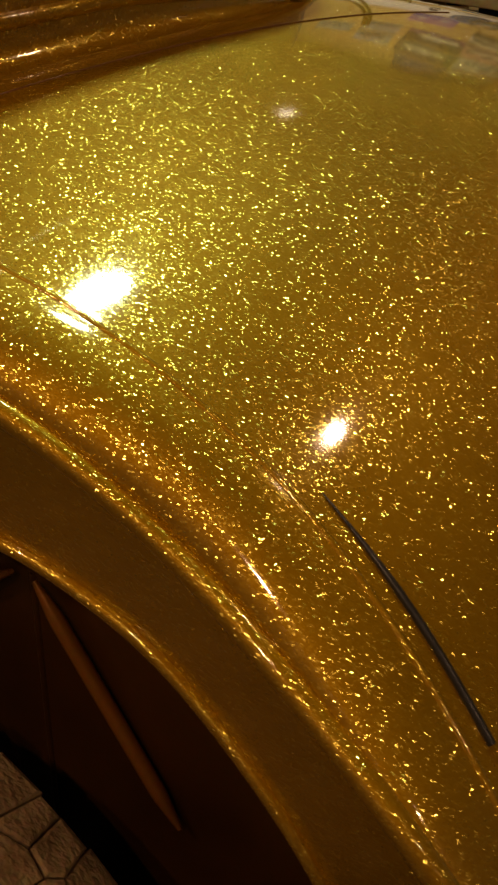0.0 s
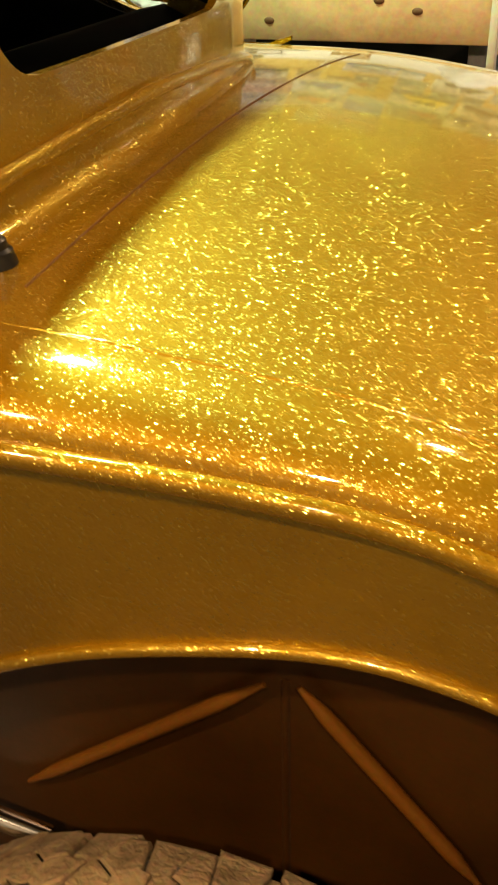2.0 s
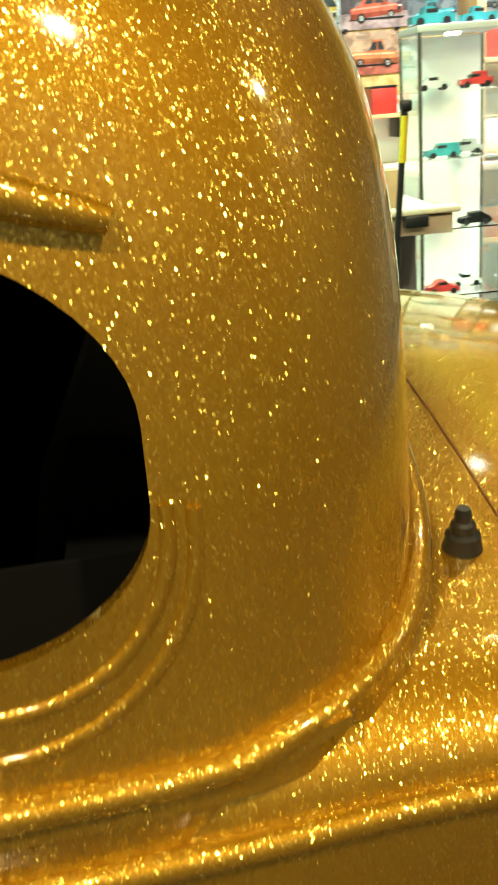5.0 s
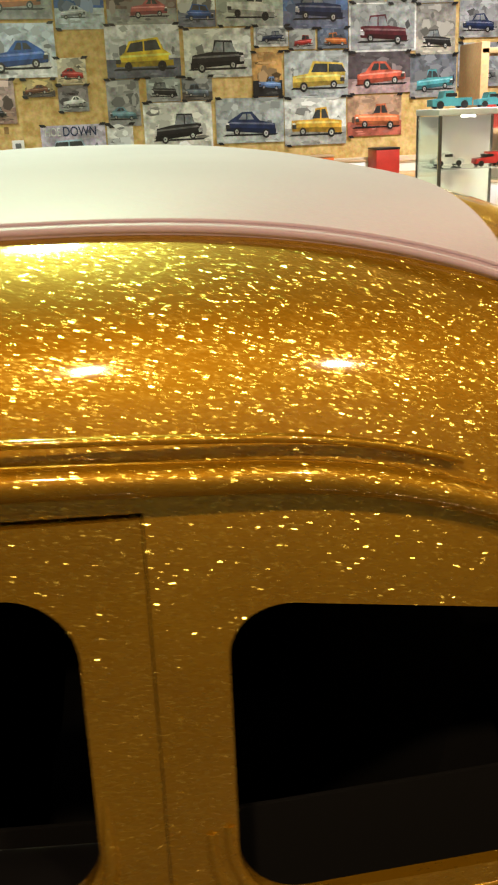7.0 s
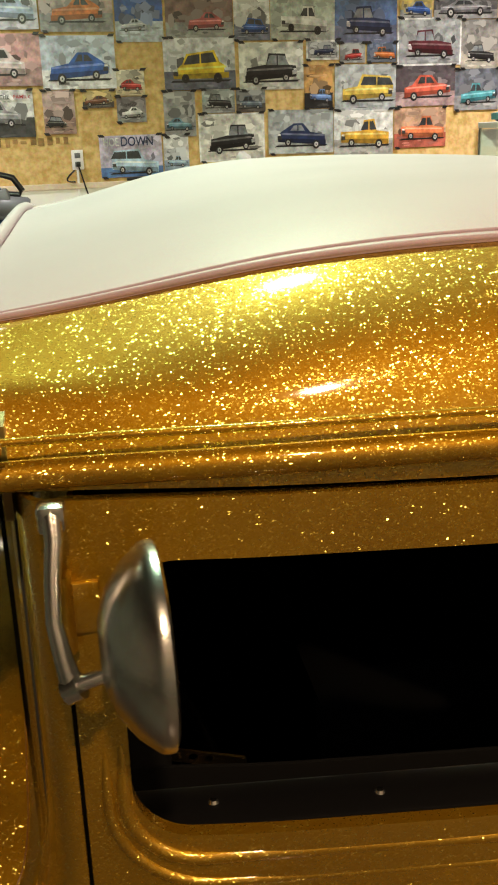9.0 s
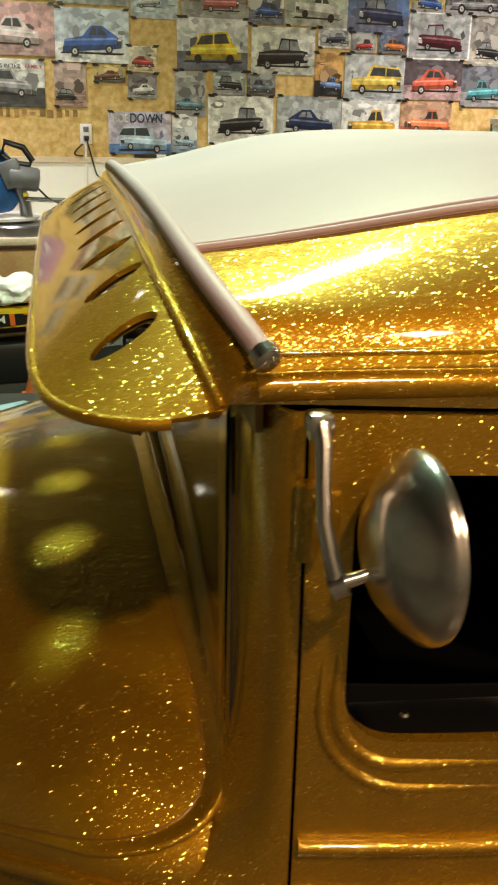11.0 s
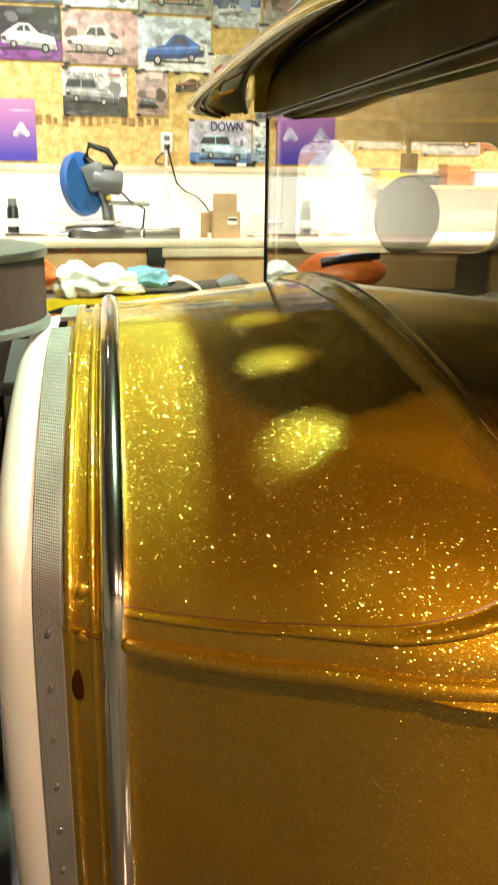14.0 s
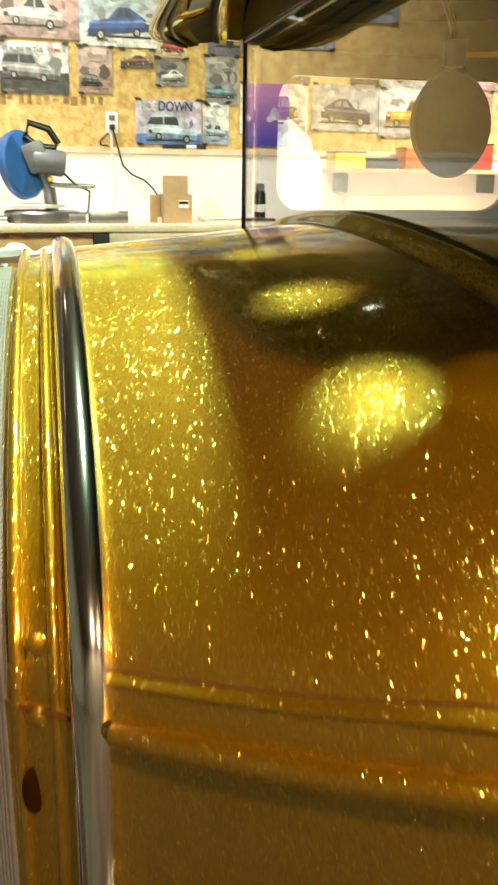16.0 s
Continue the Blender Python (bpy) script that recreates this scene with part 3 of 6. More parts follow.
def skirt_fn(u, v):
    """The cab's foot: a short upright band under the moulding, then a hollow fillet out to the deck."""
    k = u * (len(SKIRT) - 1)
    i = min(len(SKIRT) - 2, int(k))
    p = SKIRT[i].lerp(SKIRT[i + 1], k - i)
    d = SKIRT[min(len(SKIRT) - 1, i + 3)] - SKIRT[max(0, i - 2)]
    out = Vector((d.y, -d.x, 0)).normalized()
    w = max(0.0, (v - 0.3) / 0.7)
    ramp = min(1.0, 7 * u, 7 * (1 - u))
    wide = 0.030 * ramp * min(1.0, max(0.02, min(p.y + 0.270, 0.60 - p.y) / 0.09))
    q = p + out * (0.005 * ramp - 0.004 + wide * w ** 1.7)
    foot = p + out * (0.001 + wide)
    low = deck_height(foot.x, foot.y) - 0.001
    low = p.z + (low - p.z) * ramp
    band = min(0.018, 0.5 * (p.z - low))
    z = p.z - band * min(1.0, v / 0.3) - (p.z - band - low) * (1 - (1 - w) ** 1.8)
    return (q.x, q.y, z)


part("cab_foot", grid(skirt_fn, 150, 16, 0.0), GOLD, car)


drip_z = curve([(-0.05, 1.457), (0.3, 1.467), (0.6, 1.459), (0.75, 1.422), (0.87, 1.352), (0.926, 1.332)])


def rail_y(x):
    t = min(1.0, max(0.0, (x - 0.45) / 0.40))
    t = t * t * (3 - 2 * t)
    return (1 - t) * near_cab(x) + t * cab_side(x, drip_z(x)) - 0.006


rail = [(x, rail_y(x), drip_z(x)) for x in np.linspace(-0.04, 0.926, 70)]
both("drip_rail", lambda: tube(rail, 0.0105, 12, taper=lambda t: min(1.0, 0.62 + 0.38 * math.sin(min(1.0, 14 * (1 - t)) * math.pi / 2))), GOLD)
both("roof_crease", lambda: tube([(x, y + 0.006, z + 0.022) for x, y, z in rail[:56]], 0.0030), GOLD)
both("arch_moulding", lambda: tube([(x, skin(x, arch(x)) - 0.002, arch(x)) for x in np.linspace(0.945, 1.745, 80)], 0.0056), GOLD)

# window reveals: two pressed beads under each window, dying out up its sides
for win, r, grow in ((DOOR_WIN, 0.045, 0.010), (DOOR_WIN, 0.045, 0.030), (QUARTER_WIN, 0.07, 0.010), (QUARTER_WIN, 0.07, 0.030)):
    x0, z0, x1, z1 = win
    low_z = z0 - (0.022 if grow < 0.02 else 0.046)
    line = rounded(x0 - grow * 0.6, low_z, x1 + grow * 0.6, z1, r + grow, 10)
    line = [(line[0][0], z) for z in np.linspace(z0 + (0.45 if x0 < 0.5 else 0.15) * (z1 - z0), line[0][1] + 0.012, 8)] + line[:22] + [(line[21][0], z) for z in np.linspace(line[21][1] + 0.012, z0 + (0.45 if x0 < 0.5 else 0.15) * (z1 - z0), 8)]
    both("window_reveal", lambda: tube([(x, (skin(x, z) if x < 0.5 else cab_side(x, z)) + 0.002, z) for x, z in line], (0.0065 if grow < 0.02 else 0.0055) if x0 < 0.5 else 0.0046, 12, taper=lambda t: 0.02 + 0.98 * min(1.0, 5 * t, 5 * (1 - t))), GOLD)

# door window ledge with screws
ledge = part("window_ledge", boxed((0.262, -0.284, 1.150), (0.47, 0.050, 0.014), Matrix.Rotation(radians(-5), 4, "Z"), 0.004), LEDGE, car, "black painted inner window ledge")
for x in (0.10, 0.235, 0.37):
    part("ledge_screw", lathe([(0.0, 0.003), (0.003, 0.0025), (0.0045, 0.0)], 14, Matrix.Translation((x, -0.256 - 0.115 * x, 1.157))), ALU, ledge, "round-headed steel screw")

# front posts round the windscreen
def post_fn(u, v):
    z = 0.985 + 0.452 * v
    a = u * math.pi / 2
    reach = 0.031 + 0.140 * math.exp(-(z - 0.985) / 0.040)
    return (-0.003 - reach * math.sin(a), skin(0.0, z) + (0.085 + 0.02 * v) * (1 - math.cos(a)) ** 1.3 - 0.001, z)


both("windscreen_post", lambda: grid(post_fn, 20, 40, 0.006), GOLD)


def jamb_fn(u, v):
    """The post's return towards the glass."""
    z = 1.035 + 0.385 * v
    return (-0.034 - 0.010 * u, skin(0.0, z) + (0.085 + 0.02 * v) - 0.002 + 0.020 * u, z)


both("post_jamb", lambda: grid(jamb_fn, 6, 12, 0.010), GOLD)
both("jamb_groove", lambda: tube([Vector(jamb_fn(0.25, v)) + Vector((-0.0015, 0, 0)) for v in np.linspace(0.06, 0.95, 16)], 0.0014, 8), DARK)


def cowl_normal(x, s):
    e = 0.004
    a = Vector(cowl_at(x + e, s)) - Vector(cowl_at(x - e, s))
    b = Vector(cowl_at(x, min(0.999, s + e))) - Vector(cowl_at(x, max(-0.999, s - e)))
    n = a.cross(b).normalized()
    return n if n.z > 0 else -n


# the raised edge under the windscreen, turning round at the corner into the crease above the belt
lip_x = curve([(0.0, -0.080), (1.0, -0.078), (2.0, -0.073), (3.0, -0.064), (4.0, -0.061), (5.0, -0.072), (6.0, -0.102), (7.0, -0.155), (8.0, -0.217), (9.0, -0.285), (10.0, -0.345)])
lip_s = curve([(0.0, 0.02), (1.0, -0.25), (2.0, -0.52), (3.0, -0.74), (4.0, -0.865), (5.0, -0.925), (6.0, -0.956), (7.0, -0.974), (8.0, -0.981), (9.0, -0.984), (10.0, -0.985)])
LIP = []
for k in range(121):
    t = k / 12
    here, ahead = Vector(cowl_at(lip_x(t), lip_s(t))), Vector(cowl_at(lip_x(min(10, t + 0.05)), lip_s(min(10, t + 0.05))))
    back = Vector(cowl_at(lip_x(max(0, t - 0.05)), lip_s(max(0, t - 0.05))))
    up_n = cowl_normal(lip_x(t), lip_s(t))
    out = (ahead - back).normalized().cross(up_n).normalized()
    if out.x < 0 and t < 3:
        out = -out
    if LIP and out.dot(LIP[-1][1]) < 0:
        out = -out
    fade = min(1.0, max(0.0, (8.2 - t) / 3.8))
    LIP.append((here, out, up_n, 0.008 + 0.016 * fade, 0.003 + 0.010 * fade * fade))


def lip_fn(u, v):
    here, out, up_n, wide, high = LIP[round(120 * u)]
    a = v * 1.30
    return here + out * wide * min(1.12, a) + up_n * (high * math.sin(min(1.0, a) * math.pi / 2) ** 1.5 - 0.0006 - max(0.0, a - 1.0) * 2.2 * high)


both("cowl_lip", lambda: grid(lip_fn, 121, 12, 0.0), GOLD)
both("lip_groove", lambda: tube([here - up_n * 0.0004 for here, out, up_n, wide, high in LIP], 0.0009, 6), SOFT_SEAM)
screen = part("windscreen_frame", tube([(-0.046, 1.078, z) for z in np.linspace(1.03, 1.43, 8)], 0.005), BLACK, car, "thin black windscreen frame")
part("top_rail", tube([(-0.046, y, 1.425) for y in np.linspace(-0.19, 1.08, 8)], 0.004), BLACK, screen)
pane = part("windscreen_glass", boxed((-0.0455, YC - 0.025, 1.23), (0.004, 1.273, 0.40), None, 0), GLASS, car, "clear windscreen glass", False)
pane.visible_shadow = False

# visor with a row of slots
def visor_fn(u, v):
    q = -math.cos(math.pi * u)
    q = math.copysign(abs(q) ** 0.8, q)
    y = YC + 0.760 * q
    zh = front_arch(y) - 0.016 - 0.004 * abs(q) ** 4
    zf = 1.452 - 0.034 * abs(q) ** 4
    e = 0.22 + 0.78 * max(0.0, 1 - abs(q) ** 11) ** 0.5
    k = v * e
    root = -0.095 + 0.028 * abs(q) ** 8
    return (root - (0.202 + root) * k, y, zh + (min(zf, zh - 0.03) - zh) * (0.62 * k + 0.38 * k ** 1.7) - 0.012 * abs(q) ** 14 * (1 - k))


def shoulder_fn(u, v):
    """The pressed band between the roof's front edge and the visor's root."""
    p = Vector(visor_fn(u, 0.0))
    top = Vector((-0.070 + 0.039 * (min(1.0, abs(p.y - YC) / 0.772)) ** 8, p.y * 1.0, front_arch(p.y) + 0.004))
    q = top.lerp(p, v)
    return q + Vector((-0.004, 0, 0.005)) * math.sin(math.pi * v)


part("visor_shoulder", grid(shoulder_fn, 90, 8, 0.003), GOLD, car)
visor = part("sun_visor", grid(visor_fn, 90, 18, 0.005), GOLD, car)


def slot_cutter(k):
    y = YC + 0.1305 * k
    return prism([(-0.127 + 0.027 * math.cos(t), y + 0.018 * math.sin(t) + 0.010 * math.cos(t)) for t in (math.tau * j / 28 for j in range(28))], lambda x, yy: (x, yy, 1.40), lambda x, yy: (x, yy, 1.60))


cut(visor, [slot_cutter(k) for k in range(-5, 6)])
front_edge = [visor_fn(k / 120, 1.0) for k in range(1, 120)]
part("visor_root_bead", tube([Vector(visor_fn(k / 120, 0.0)) + Vector((-0.001, 0, 0.001)) for k in range(1, 120)], 0.0042), GOLD, visor)
part("visor_rolled_edge", tube([(x, y, z - 0.003) for x, y, z in front_edge], 0.0050), GOLD, visor)
# A darker, browner gold for the sheet under the visor, its ribs and the header.
DARKGOLD = mottled("dark_gold", (0.12, 0.08, 0.027), (0.20, 0.14, 0.05), 10, 0.34, 0.2, 60, 0.6)
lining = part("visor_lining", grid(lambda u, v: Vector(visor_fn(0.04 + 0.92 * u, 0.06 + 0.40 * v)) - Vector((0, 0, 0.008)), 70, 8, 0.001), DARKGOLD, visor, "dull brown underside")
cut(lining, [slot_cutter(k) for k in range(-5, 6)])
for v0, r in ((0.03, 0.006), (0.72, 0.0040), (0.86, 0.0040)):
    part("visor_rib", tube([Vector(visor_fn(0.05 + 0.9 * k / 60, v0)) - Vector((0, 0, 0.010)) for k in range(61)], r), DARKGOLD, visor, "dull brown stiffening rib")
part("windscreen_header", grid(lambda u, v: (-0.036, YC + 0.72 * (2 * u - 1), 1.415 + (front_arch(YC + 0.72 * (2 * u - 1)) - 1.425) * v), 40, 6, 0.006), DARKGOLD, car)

# side mirror on its arm, with the hinge behind it
hinge_at = Vector((-0.002, skin(0.0, 1.357) - 0.010, 1.357))
hinge = part("door_hinge", tube([hinge_at + Vector((0, 0, dz)) for dz in (-0.030, -0.012, -0.0115, 0.0115, 0.012, 0.030)], 0.0095, 12), GOLD, car)
part("hinge_leaf", boxed(hinge_at + Vector((0.010, 0.006, 0)), (0.034, 0.006, 0.040), None, 0.002), GOLD, hinge)
arm_pts = [(-0.001, -0.314, 1.440), (0.000, -0.324, 1.425), (-0.003, -0.336, 1.402), (-0.004, -0.346, 1.378), (0.000, -0.354, 1.355), (0.004, -0.358, 1.338)]
mirror = part("side_mirror", tube(arm_pts, 0.0078, 12, taper=lambda t: 1.0 - 0.3 * math.sin(math.pi * t)), ALU, car, "polished round mirror on a curved arm")
part("arm_socket", boxed((-0.001, -0.311, 1.437), (0.019, 0.020, 0.020), None, 0.004), ALU, mirror)
part("arm_joint", tube([(0.000, -0.358, 1.334), (0.010, -0.360, 1.339)], 0.0095, 14), ALU, mirror)
part("mirror_stalk", tube([(0.003, -0.358, 1.337), (0.022, -0.360, 1.343), (0.046, -0.360, 1.352)], 0.0052, 10, taper=lambda t: 1.2 - 0.5 * t), ALU, mirror)
MIRROR_TURN = Matrix.Translation((0.056, -0.362, 1.363)) @ Matrix.Rotation(radians(3), 4, "Z") @ Matrix.Rotation(radians(90), 4, "Y")
part("mirror_shell", lathe([(0.0, -0.030), (0.020, -0.0325), (0.040, -0.026), (0.056, -0.014), (0.0665, -0.002), (0.0680, 0.003), (0.0675, 0.007), (0.064, 0.009), (0.063, 0.006), (0.0, 0.006)], 56, MIRROR_TURN), ALU, mirror)
# Matt pale grey in place of the bright reflection on the inner mirror.
MIRROR_BACK = mottled("mirror_reflection_grey", (0.62, 0.61, 0.58), (0.70, 0.69, 0.66), 30, 0.5, 0.05)
inner = part("rear_view_mirror", lathe([(0.0, -0.010), (0.034, -0.009), (0.047, -0.004), (0.051, 0.002), (0.049, 0.006), (0.0, 0.006)], 40, Matrix.Translation((0.03, 0.41, 1.272)) @ Matrix.Rotation(radians(18), 4, "Z") @ Matrix.Rotation(radians(90), 4, "X")), MIRROR_BACK, car, "round mirror in pale grey for its reflection, hung from the header")
part("mirror_stem", tube([(0.03, 0.41, 1.33), (0.028, 0.41, 1.36), (0.0, 0.41, 1.43)], 0.0035), BLACK, inner)
part("mirror_neck", tube([(0.03, 0.41, 1.326), (0.03, 0.41, 1.350)], 0.011, 12), GREYPLATE, inner)

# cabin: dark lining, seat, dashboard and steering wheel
part("cabin_lining", grid(lambda u, v: (-0.015 + 1.08 * u, cab_axis(-0.015 + 1.08 * u) - (half_cab(-0.015 + 1.08 * u) - 0.085) * math.copysign(abs(math.cos(math.pi * v)) ** 0.3, math.cos(math.pi * v)), 1.15 - 0.78 * abs(math.sin(math.pi * v)) ** 0.3), 30, 40, 0.004), CABIN_BLACK, car, "black cabin lining")
part("headlining", grid(lambda u, v: shell(-0.02 + 1.09 * u, math.pi * (0.16 + 0.68 * v), None, 1.045, -0.022), 30, 40, 0.003), CABIN_BLACK, car, "black headlining")
rear_lining = part("rear_lining", grid(lambda u, v: shell(0.935 + 0.145 * u, math.pi * (0.02 + 0.96 * v), None, 1.045, -0.015), 20, 60, 0.003), CABIN_BLACK, car, "black lining round the rear of the cab")
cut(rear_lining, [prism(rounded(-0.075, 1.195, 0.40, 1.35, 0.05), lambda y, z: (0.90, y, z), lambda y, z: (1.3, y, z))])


def parcel_fn(u, v):
    """The shelf behind the seat, over the front of the deck."""
    x = 0.86 + 0.205 * u
    y = cab_axis(x) + (cab_axis(x) - near_cab(x) - 0.018) * (2 * v - 1)
    return (x, y, max(1.10, deck_height(max(0.90, x), y) + 0.012))


part("parcel_shelf", grid(parcel_fn, 14, 40, 0.004), CABIN_BLACK, car, "black shelf behind the seat")
part("toe_board", boxed((-0.018, YC, 0.74), (0.010, 1.38, 0.74), None, 0), CABIN_BLACK, car, "black toe board")
part("seat_back", boxed((0.86, axis_y(0.86), 0.86), (0.16, 0.80, 0.60), Matrix.Rotation(radians(12), 4, "Y"), 0.05), CABIN_BLACK, car)
part("seat_cushion", boxed((0.60, YC - 0.05, 0.62), (0.48, 1.1, 0.18), None, 0.05), CABIN_BLACK, car)
part("dashboard", boxed((0.035, YC, 1.07), (0.08, 1.30, 0.10), None, 0.02), CABIN_BLACK, car)
WHEEL_M = Matrix.Translation((0.11, 0.10, 0.90)) @ Matrix.Rotation(radians(64), 4, "Y")
BRASS = coloured("worn_brass", (0.62, 0.50, 0.30), 0.25, 1.0)
steering = part("steering_wheel", tube([WHEEL_M @ Vector((0.185 * math.cos(k * math.tau / 48), 0.185 * math.sin(k * math.tau / 48), 0)) for k in range(48)], 0.010, 10, True), BLACK, car, "black steering wheel with drilled spokes")
for k in range(3):
    spoke = part("spoke", prism(rounded(0.03, -0.013, 0.178, 0.013, 0.004, 3), lambda x, z, a=k * math.tau / 3 + 0.9: WHEEL_M @ Matrix.Rotation(a, 4, "Z") @ Vector((x, z, 0.0015)), lambda x, z, a=k * math.tau / 3 + 0.9: WHEEL_M @ Matrix.Rotation(a, 4, "Z") @ Vector((x, z, -0.0015))), BRASS, steering, "bare metal spoke with round holes", False)
    cut(spoke, [lathe([(0.0, -0.02), (0.008, -0.02), (0.008, 0.02), (0.0, 0.02)], 16, WHEEL_M @ Matrix.Rotation(k * math.tau / 3 + 0.9, 4, "Z") @ Matrix.Translation((d, 0, 0))) for d in (0.07, 0.10, 0.13)])
part("steering_column", tube([(0.105, 0.10, 0.895), (0.03, 0.10, 0.86)], 0.018), BLACK, steering)
lever = part("drilled_lever", prism(rounded(0.085, -0.009, 0.181, 0.009, 0.003, 3), lambda x, z: (x, 0.098, 0.918 - 0.30 * (x - 0.133) + z), lambda x, z: (x, 0.102, 0.918 - 0.30 * (x - 0.133) + z)), BRASS, car, "flat brass-coloured lever with round holes", False)
cut(lever, [lathe([(0.0, -0.02), (0.006, -0.02), (0.006, 0.02), (0.0, 0.02)], 16, Matrix.Translation((x, 0.10, 0.918 - 0.30 * (x - 0.133))) @ Matrix.Rotation(radians(90), 4, "X")) for x in (0.113, 0.133)])

# wheel housing with pressed ribs, shaded and lit in two copies of one lacquer
HOUSING = mottled("shaded_inner_lacquer", (0.034, 0.012, 0.0015), (0.055, 0.020, 0.002), 6, 0.35, 0.03, 200, 0.3)
LIT_HOUSING = mottled("lit_inner_lacquer", (0.13, 0.045, 0.004), (0.18, 0.065, 0.005), 6, 0.35, 0.03, 200, 0.4)
part("inner_panel", grid(lambda u, v: (0.90 + 0.86 * u, -0.208, 0.30 + (max(arch(0.90 + 0.86 * u), 0.42) + 0.012 - 0.30) * v), 40, 10, 0.01), HOUSING, car, "inner wheel housing in brown lacquer darkened for shade")
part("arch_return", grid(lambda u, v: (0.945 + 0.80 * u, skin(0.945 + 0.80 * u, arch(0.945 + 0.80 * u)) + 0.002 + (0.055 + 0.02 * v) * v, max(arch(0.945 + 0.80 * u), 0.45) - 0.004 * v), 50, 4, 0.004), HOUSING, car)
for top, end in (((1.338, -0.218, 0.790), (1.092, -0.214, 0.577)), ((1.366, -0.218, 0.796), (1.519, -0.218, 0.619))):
    part("pressed_rib", tube([Vector(top).lerp(Vector(end), t / 24) for t in range(25)], 0.0068, 12, taper=lambda t: 0.35 + 0.65 * min(1, 7 * t, 7 * (1 - t))), LIT_HOUSING, car)
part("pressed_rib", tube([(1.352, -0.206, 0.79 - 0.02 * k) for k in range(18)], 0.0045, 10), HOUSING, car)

# chassis rail and step bar in front of the wheel
part("chassis_rail", boxed((0.46, -0.17, 0.53), (0.95, 0.06, 0.11), None, 0.008), BLACK, car, "black chassis rail")
bar = part("link_bar", tube([(0.70, -0.26, 0.632), (0.962, -0.26, 0.591), (1.136, -0.255, 0.563)], 0.011, 12), CHROME, car, "chromed suspension link bar")
part("bar_end", tube([(0.985, -0.262, 0.592), (1.003, -0.262, 0.606), (1.010, -0.258, 0.640)], 0.005), CHROME, bar)
part("link_bar", tube([(0.70, -0.27, 0.572), (0.875, -0.27, 0.545), (1.05, -0.262, 0.510)], 0.010, 12), CHROME, car, "chromed suspension link bar")
part("axle_tube", tube([(1.32, -0.25, 0.345), (1.32, 0.80, 0.345)], 0.045, 16), BLACK, car)

# rear wheels with dried mud on the tread
def rear_wheel(y):
    m = Matrix.Translation((1.32, y, 0.345)) @ Matrix.Rotation(radians(90), 4, "X")
    w = part("rear_wheel", lathe([(0.0, -0.03), (0.17, -0.05), (0.18, -0.09), (0.185, -0.09), (0.185, 0.09), (0.18, 0.09), (0.17, 0.03), (0.0, 0.05)], 48, m), BLACK, car, "black steel rim")
    part("tyre", lathe([(0.18, -0.10), (0.24, -0.125), (0.295, -0.125), (0.325, -0.105), (0.335, -0.06), (0.337, 0.0), (0.335, 0.06), (0.325, 0.105), (0.295, 0.125), (0.24, 0.125), (0.18, 0.10)], 72, m), RUBBER, w, "black rubber tyre")
    return w


near_wheel = rear_wheel(-0.415)
rear_wheel(2 * axis_y(1.32) + 0.415)
rng = random.Random(5)
MUD_DARK = mottled("damp_mud", (0.035, 0.022, 0.009), (0.15, 0.105, 0.055), 22, 0.6, 1.0, 120)


def tread(d, v, r):
    """A place on the near rear tyre's tread: way round from its top, side offset, radius."""
    drop = 0.014 * (abs(v) / 0.1) ** 3
    a = d / 0.345
    return Vector((1.32 + (r - drop) * math.sin(a), -0.415 + v, 0.345 + (r - drop) * math.cos(a)))


def clipped(poly, mx, my, nx, ny):
    """The part of a polygon on the inner side of a line."""
    out = []
    for (ax, ay), (bx, by) in zip(poly, poly[1:] + poly[:1]):
        da, db = (ax - mx) * nx + (ay - my) * ny, (bx - mx) * nx + (by - my) * ny
        if da <= 0:
            out.append((ax, ay))
        if (da < 0) != (db < 0):
            t = da / (da - db)
            out.append((ax + (bx - ax) * t, ay + (by - ay) * t))
    return out


seeds = []
for row in range(8):
    step = 0.034 if row >= 6 else 0.028
    for col in range(int(0.66 / step)):
        seeds.append((-0.33 + step * (col + 0.5 * (row % 2)) + 0.026 * (rng.random() - 0.5), -0.112 + 0.031 * row + 0.022 * (rng.random() - 0.5), row))
for cx, cy, row in seeds:
    poly = [(cx - 0.03, cy - 0.03), (cx + 0.03, cy - 0.03), (cx + 0.03, cy + 0.03), (cx - 0.03, cy + 0.03)]
    for ox, oy, _ in seeds:
        gap = math.hypot(ox - cx, oy - cy)
        if 0 < gap < 0.085:
            nx, ny = (ox - cx) / gap, (oy - cy) / gap
            inset = 0.0010 if row >= 6 else 0.0003
            poly = clipped(poly, (cx + ox) / 2 - nx * inset, (cy + oy) / 2 - ny * inset, nx, ny)
    if len(poly) < 3:
        continue
    high = 0.341 + 0.006 * rng.random()
    tip_x, tip_y = 0.10 * (rng.random() - 0.5), 0.10 * (rng.random() - 0.5)
    bm = bmesh.new()
    mx, my = sum(p[0] for p in poly) / len(poly), sum(p[1] for p in poly) / len(poly)
    low = [bm.verts.new(tread(x, y, 0.330)) for x, y in poly]
    mid = [bm.verts.new(tread(x, y, high + tip_x * (x - mx) + tip_y * (y - my) + 0.0015 * rng.random())) for x, y in poly]
    top = [bm.verts.new(tread(mx + (x - mx) * 0.86, my + (y - my) * 0.86, high + 0.0018 + tip_x * (x - mx) + tip_y * (y - my))) for x, y in poly]
    for k in range(len(poly)):
        j = (k + 1) % len(poly)
        bm.faces.new((low[k], low[j], mid[j], mid[k]))
        bm.faces.new((mid[k], mid[j], top[j], top[k]))
    bm.faces.new(top)
    part("mud_plate", bm, MUD if row >= 6 or rng.random() < 0.12 else MUD_DARK, near_wheel, "", False)

